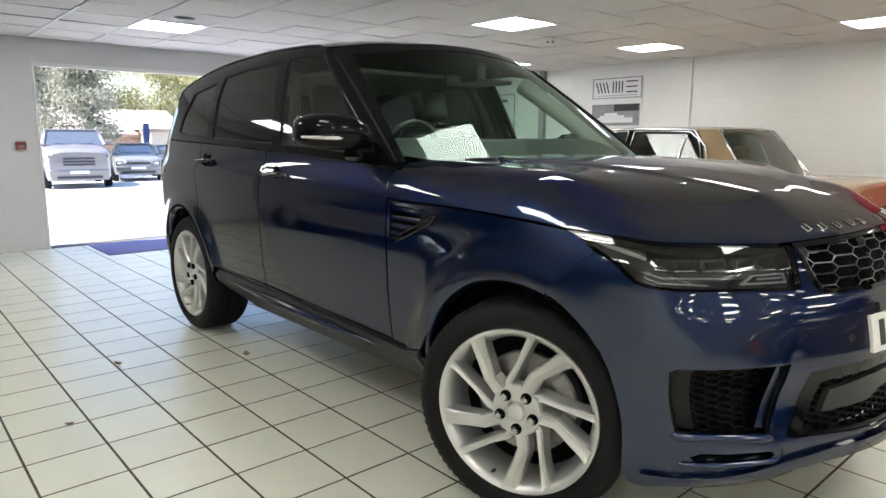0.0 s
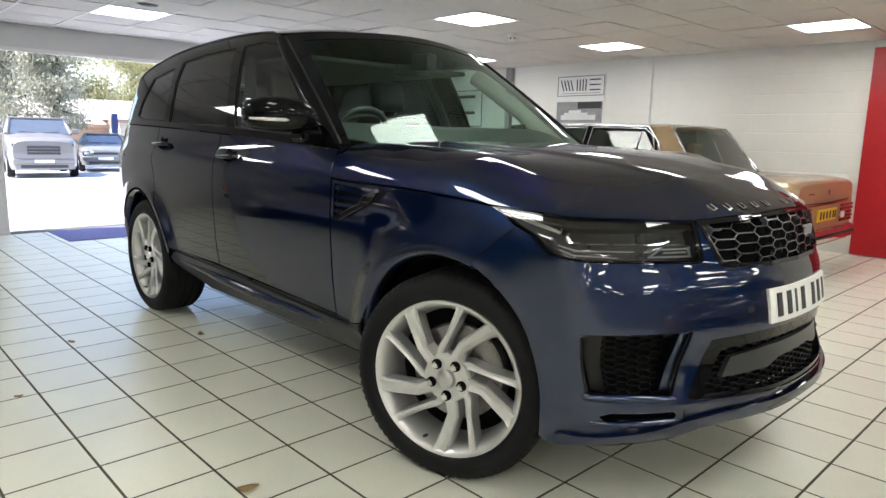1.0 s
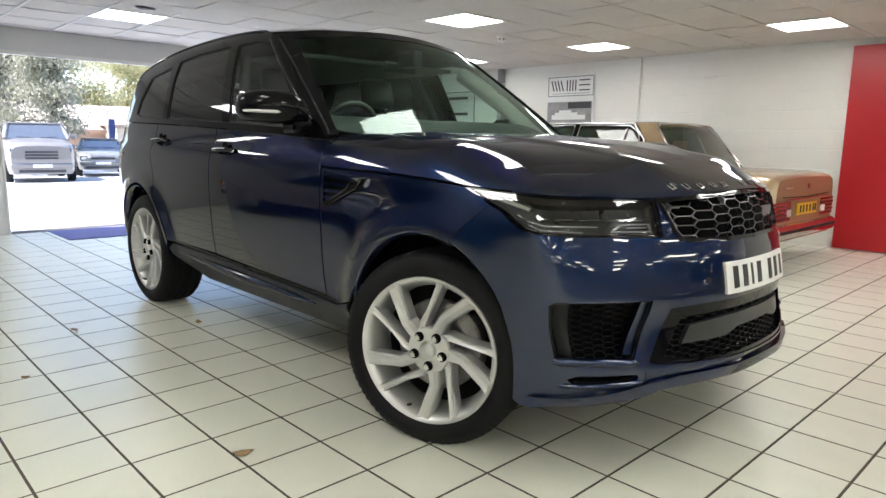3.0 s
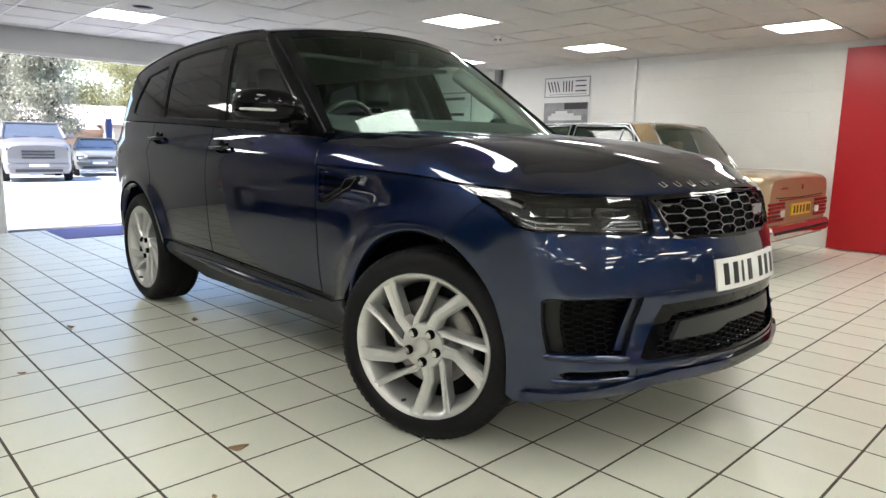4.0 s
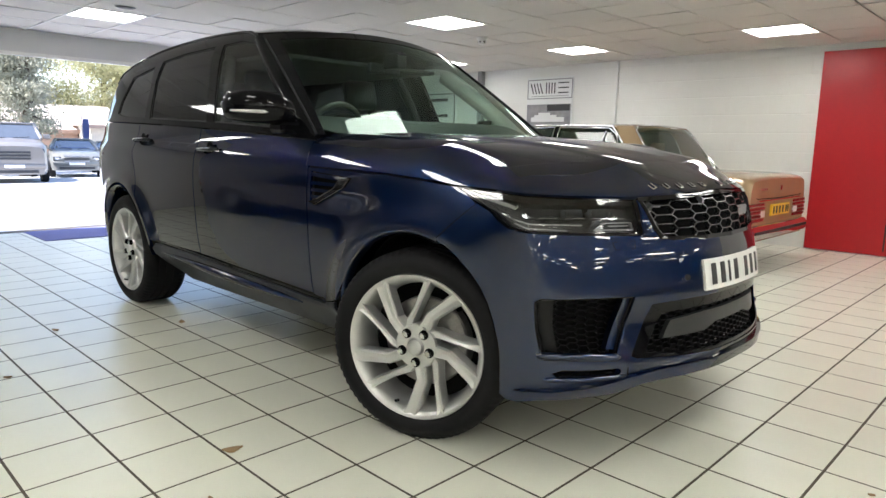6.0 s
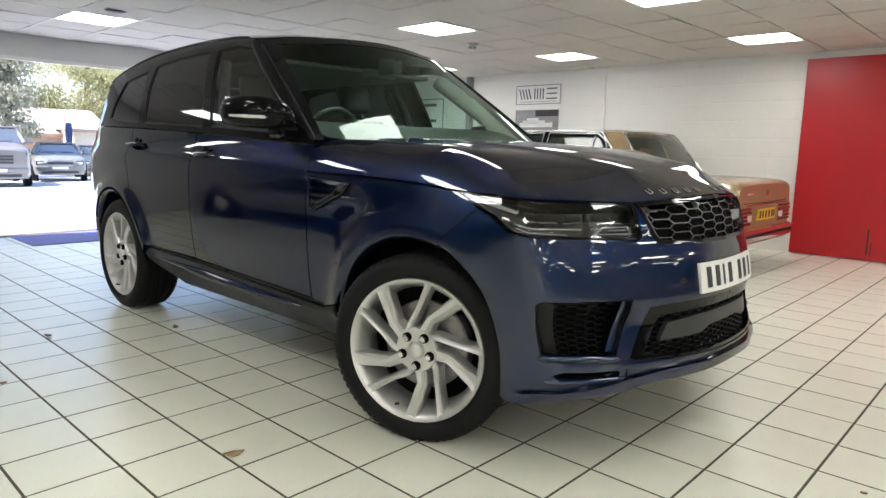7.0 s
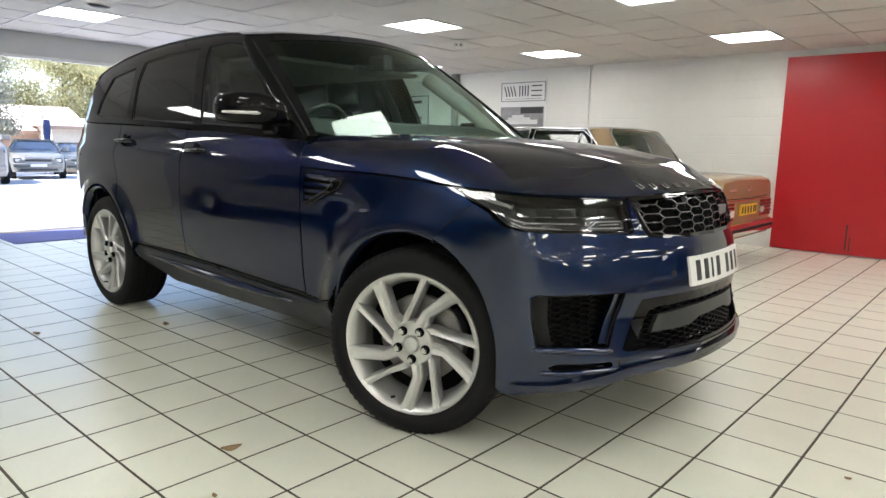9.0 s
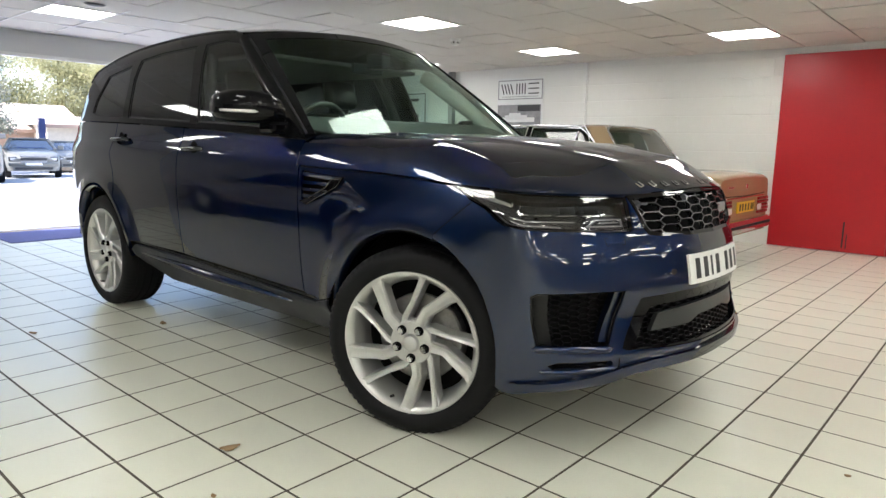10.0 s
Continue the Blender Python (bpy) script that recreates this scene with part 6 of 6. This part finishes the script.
    part("inner_shell", boxed((-L + 0.3, -W * 0.42, 0.4), (f0 - 0.6, W * 0.42, belt - 0.05), 0.05), M_DARK, ob)
    return ob


yard_car("silver_suv", "silver boxy off-road car parked in the sunlit yard", pose(-20.6, 4.42, ground_z(-20.6), 0, 0, -8), M_SILVER, 4.6, 1.90, 1.86, 1.34, 1.24, 1.15, True)
yard_car("dark_saloon", "dark grey saloon car parked behind in the yard", pose(-24.6, 7.35, ground_z(-24.6), 0, 0, -14), M_DARKCAR, 4.6, 1.80, 1.45, 1.02, 0.97, 1.35, False)
yard_car("dark_hatchback", "dark car further back in the yard", pose(-30.5, 10.9, ground_z(-30.5), 0, 0, -10), M_DARKCAR, 4.2, 1.75, 1.45, 0.98, 0.92, 1.2, False)


# low outbuildings
def outhouse(label, m, w, d, h, rise, wall_m):
    ob = thing("outhouse", label, "building", m)
    part("wall", boxed((-d, 0, -0.6), (0, w, h)), wall_m, ob)
    bm = bmesh.new()
    vs = [bm.verts.new(p) for p in ((0.4, -0.3, h), (0.4, w + 0.3, h), (-d / 2, w + 0.3, h + rise), (-d / 2, -0.3, h + rise), (-d - 0.4, -0.3, h), (-d - 0.4, w + 0.3, h))]
    bm.faces.new((vs[0], vs[1], vs[2], vs[3]))
    bm.faces.new((vs[3], vs[2], vs[5], vs[4]))
    bm.faces.new((vs[0], vs[3], vs[4]))
    bm.faces.new((vs[1], vs[5], vs[2]))
    bm.faces.new((vs[0], vs[4], vs[5], vs[1]))
    part("roof", bm, M_ROOF, ob)
    part("fascia", boxed((0.38, -0.3, h - 0.16), (0.44, w + 0.3, h + 0.02)), M_BRICK, ob)
    for k in range(2):
        wn_ = part("window", boxed((-0.05, 0.6 + 1.6 * k, 0.6), (0.02, 1.6 + 1.6 * k, 1.4), 0.01), M_YARDGLASS, ob)
        part("frame", boxed((0.0, 0.52 + 1.6 * k, 0.52), (0.04, 1.68 + 1.6 * k, 0.6), 0.01), M_WHITEPLASTIC, wn_)
    part("door", boxed((-0.03, 3.9, -0.5), (0.03, 4.7, 1.5), 0.01), M_BRICK, ob)
    return ob


outhouse("low brown outbuilding with a pale pitched roof", pose(-38, 8.0, ground_z(-38)), 6.0, 7.0, 2.15, 1.5, M_BRICK)
outhouse("cream rendered outbuilding with a pale roof", pose(-35, 11.2, ground_z(-35), 0, 0, -6), 7.0, 5.0, 2.35, 0.5, M_CREAM)
flag = thing("banner", "blue and white feather banner on a thin pole", "banner", pose(-31.5, 9.72, ground_z(-31.5)))
V, F = tube([(0, 0, 0), (0, 0, 2.9)], 0.025, 8)
raw("pole", V, F, M_SATIN, flag, smooth=True)
V, F = [], []
for i in range(9):
    for j in range(4):
        V.append((0.05 * math.sin(i * 0.9 + j * 0.7), 0.03 + 0.09 * j, 0.9 + 0.2 * i))
F = [(i * 4 + j, i * 4 + j + 1, (i + 1) * 4 + j + 1, (i + 1) * 4 + j) for i in range(8) for j in range(3)]
raw("cloth", V, F, M_BLUE, flag, smooth=True)
wv = thing("white_van", "white panel van partly hidden at the back of the yard", "van", pose(-33, 13.6, ground_z(-33)))
part("body", boxed((-4.5, -0.95, 0.35), (0, 0.95, 2.3), 0.12), M_SIGN, wv, smooth=True)
part("windscreen", boxed((-0.05, -0.8, 1.2), (0.02, 0.8, 1.9), 0.03), M_YARDGLASS, wv)
for x in (-0.8, -3.6):
    for s in (1, -1):
        V, F = lathe([(0, -0.01), (0.3, -0.01), (0.34, 0.03), (0.34, 0.2)], 24)
        raw("tyre", [(q[0] + x, s * (0.96 - q[1]), q[2] + 0.34) for q in V], F, M_RUBBER, wv, smooth=True)


def tree(label, m, height, spread, leaf_m, seed, leaves=5200, low=0.28, group="trees behind the yard"):
    rng = random.Random(seed)
    ob = thing("tree", label, "tree", m, group)
    limbs = []
    top = Vector((rng.uniform(-0.4, 0.4), rng.uniform(-0.4, 0.4), height * 0.8))
    trunk = [Vector((0, 0, -0.3)), Vector((rng.uniform(-.15, .15), rng.uniform(-.15, .15), height * 0.22)), top * 0.55, top]
    limbs.append((trunk, [height * 0.032, height * 0.026, height * 0.016, height * 0.004]))
    tips = [top]
    for k in range(15):
        t = rng.uniform(0.25, 0.95)
        a = rng.uniform(0, 2 * math.pi)
        root = top * t
        L = spread * (1.05 - 0.55 * t) * rng.uniform(0.65, 1.05)
        midp = root + Vector((math.cos(a) * L * 0.5, math.sin(a) * L * 0.5, L * 0.22))
        tip = root + Vector((math.cos(a) * L, math.sin(a) * L, L * rng.uniform(0.05, 0.5)))
        limbs.append(([root, midp, tip], [height * 0.011, height * 0.007, height * 0.002]))
        tips += [tip, midp, (midp + tip) / 2]
    V, F = merge(*[tube(p, r, 7) for p, r in limbs])
    raw("trunk", V, F, M_BARK, ob, smooth=True)
    V, F = [], []
    clumps = [(t + Vector((rng.gauss(0, .25), rng.gauss(0, .25), rng.gauss(0, .25))) * spread * 0.35, spread * rng.uniform(0.14, 0.30)) for t in tips for _ in range(2)]
    while len(F) < leaves:
        c, r = rng.choice(clumps)
        p = c + Vector((rng.gauss(0, 1), rng.gauss(0, 1), rng.gauss(0, 0.75))) * r * 0.6
        if p.z < height * low * rng.uniform(0.6, 1.2):
            continue
        q = Euler((rng.uniform(0, 6.3), rng.uniform(0, 6.3), rng.uniform(0, 6.3))).to_matrix()
        s = rng.uniform(0.05, 0.11) * (height / 9) ** 0.5
        n = len(V)
        V += [p + q @ Vector(v) * s for v in ((-1, 0, 0), (0, -0.5, 0.12), (1, 0, 0), (0, 0.5, 0.12))]
        F.append((n, n + 1, n + 2, n + 3))
    raw("crown", V, F, leaf_m, ob)
    return ob


TREE_A, TREE_B = "broad tree with grey green leaves in full sun", "tall tree with yellow green sunlit leaves"
tree(TREE_A, pose(-30, 4.2, ground_z(-30)), 7.5, 3.2, M_LEAF, 1, 14000, 0.30)
tree(TREE_A, pose(-27.5, 6.3, ground_z(-27.5)), 6.2, 2.0, M_LEAF, 2, 11000, 0.30)
tree(TREE_A, pose(-34, 6.0, ground_z(-34)), 8.5, 3.4, M_LEAF, 3, 12000, 0.32)
tree(TREE_B, pose(-44, 10.5, ground_z(-44)), 9.0, 3.8, M_LEAF2, 4, 14000, 0.34)
tree(TREE_B, pose(-46, 15.5, ground_z(-46)), 9.5, 4.0, M_LEAF2, 5, 14000, 0.30)
tree(TREE_B, pose(-42, 18.5, ground_z(-42)), 8.5, 3.2, M_LEAF2, 6, 12000, 0.28)
tree(TREE_A, pose(-50, 7.0, ground_z(-50)), 10.0, 4.5, M_LEAF, 7, 12000, 0.2)
tree(TREE_A, pose(-52, 21.0, ground_z(-52)), 10.0, 5.0, M_LEAF, 8, 12000, 0.2)
tree(TREE_B, pose(-40, 22.5, ground_z(-40)), 9.0, 3.6, M_LEAF2, 9, 10000, 0.25)
V, F = [], []
rng = random.Random(21)
for k in range(16000):
    y = rng.uniform(-25, 50)
    x = -56 + rng.gauss(0, 1.8)
    z = -1.2 + rng.random() ** 1.3 * (5.5 + 1.6 * math.sin(y * 0.35) + math.sin(y * 0.9))
    q = Euler((rng.uniform(0, 6.3), rng.uniform(0, 6.3), rng.uniform(0, 6.3))).to_matrix()
    s = rng.uniform(0.2, 0.42)
    n = len(V)
    V += [Vector((x, y, z)) + q @ Vector(v) * s for v in ((-1, 0, 0), (0, -0.6, 0.15), (1, 0, 0), (0, 0.6, 0.15))]
    F.append((n, n + 1, n + 2, n + 3))
tagged(raw("far_hedge", V, F, M_LEAF), "dense hedge and woodland at the back of the yard", "hedge", kind="stuff")


# ---- small things on the floor ----
def dry_leaf(x, y, turn, size, m=M_DEADLEAF):
    ob = thing("dry_leaf", "small curled brown dry leaf on the floor tiles", "leaf", pose(x, y, 0.001, 0, 0, turn), "dry leaves on the floor")
    V, F = [], []
    n = 8
    for i in range(n + 1):
        t = i / n
        w = size * 0.32 * math.sin(math.pi * min(1, t * 1.02)) ** 0.8 + 0.0006
        lift = 0.010 * (size / 0.06) * (2 * t - 1) ** 2
        for k in (-1, 0, 1):
            V.append((size * (t - 0.5), w * k + 0.15 * size * math.sin(t * 2.2), lift + 0.006 * abs(k)))
    F = [(i * 3 + j, i * 3 + j + 1, (i + 1) * 3 + j + 1, (i + 1) * 3 + j) for i in range(n) for j in range(2)]
    ob2 = raw("blade", V, F, m, ob, smooth=True)
    mod = ob2.modifiers.new("thickness", "SOLIDIFY")
    mod.thickness = 0.0012
    return ob


dry_leaf(-1.61, 0.315, 20, 0.05)
dry_leaf(-1.30, 0.935, -30, 0.06)
dry_leaf(0.514, 0.323, 62, 0.075)
dry_leaf(-0.90, -0.08, 60, 0.035)
dry_leaf(2.265, 1.718, 10, 0.022)
dry_leaf(0.767, 0.11, -20, 0.025)

# ---- floor tiles ----
def tile_mesh():
    h, c = T / 2 - 0.0042, 0.0010
    V = [(sx * h, sy * h, -0.003) for sx, sy in ((-1, -1), (1, -1), (1, 1), (-1, 1))] + [(sx * (h - c), sy * (h - c), 0) for sx, sy in ((-1, -1), (1, -1), (1, 1), (-1, 1))]
    F = [(4, 5, 6, 7)] + [(k, (k + 1) % 4, 4 + (k + 1) % 4, 4 + k) for k in range(4)]
    return V, F


TV, TF = tile_mesh()
tile_data = bpy.data.meshes.new("tile")
tile_data.from_pydata(TV, [], TF)
tile_data.materials.append(M_TILE)
floor = bpy.data.objects["floor"]
rest_v, rest_f = [], []
rng = random.Random(11)
near = []
for i in range(int(math.floor(Y0 / T)), int(math.ceil(Y1 / T))):
    for j in range(int(math.floor((X0 - 0.28) / T)), int(math.ceil(X1 / T))):
        cx, cy = (j + 0.5) * T, (i + 0.5) * T
        if not (X0 - 0.27 + T / 2 < cx < X1 and Y0 < cy < Y1 - T / 2 + 0.05):
            continue
        near.append((math.hypot(cx - 0.9, cy - 0.9), cx, cy))
near.sort()
for k, (_, cx, cy) in enumerate(near):
    tx, ty, dz = rng.gauss(0, 0.0006), rng.gauss(0, 0.0006), rng.uniform(-0.0004, 0.0004)
    if k < 300:
        t = new("tile", tile_data)
        t.matrix_basis = Matrix.Translation((cx, cy, dz)) @ Euler((tx, ty, 0)).to_matrix().to_4x4()
        t.parent = floor
    else:
        n = len(rest_v)
        rest_v += [(cx + x, cy + y, z + dz + tx * y - ty * x) for x, y, z in TV]
        rest_f += [tuple(n + q for q in f) for f in TF]
tagged(raw("far_tiles", rest_v, rest_f, M_TILE, floor), "cream glazed floor tiles further off", kind="stuff")
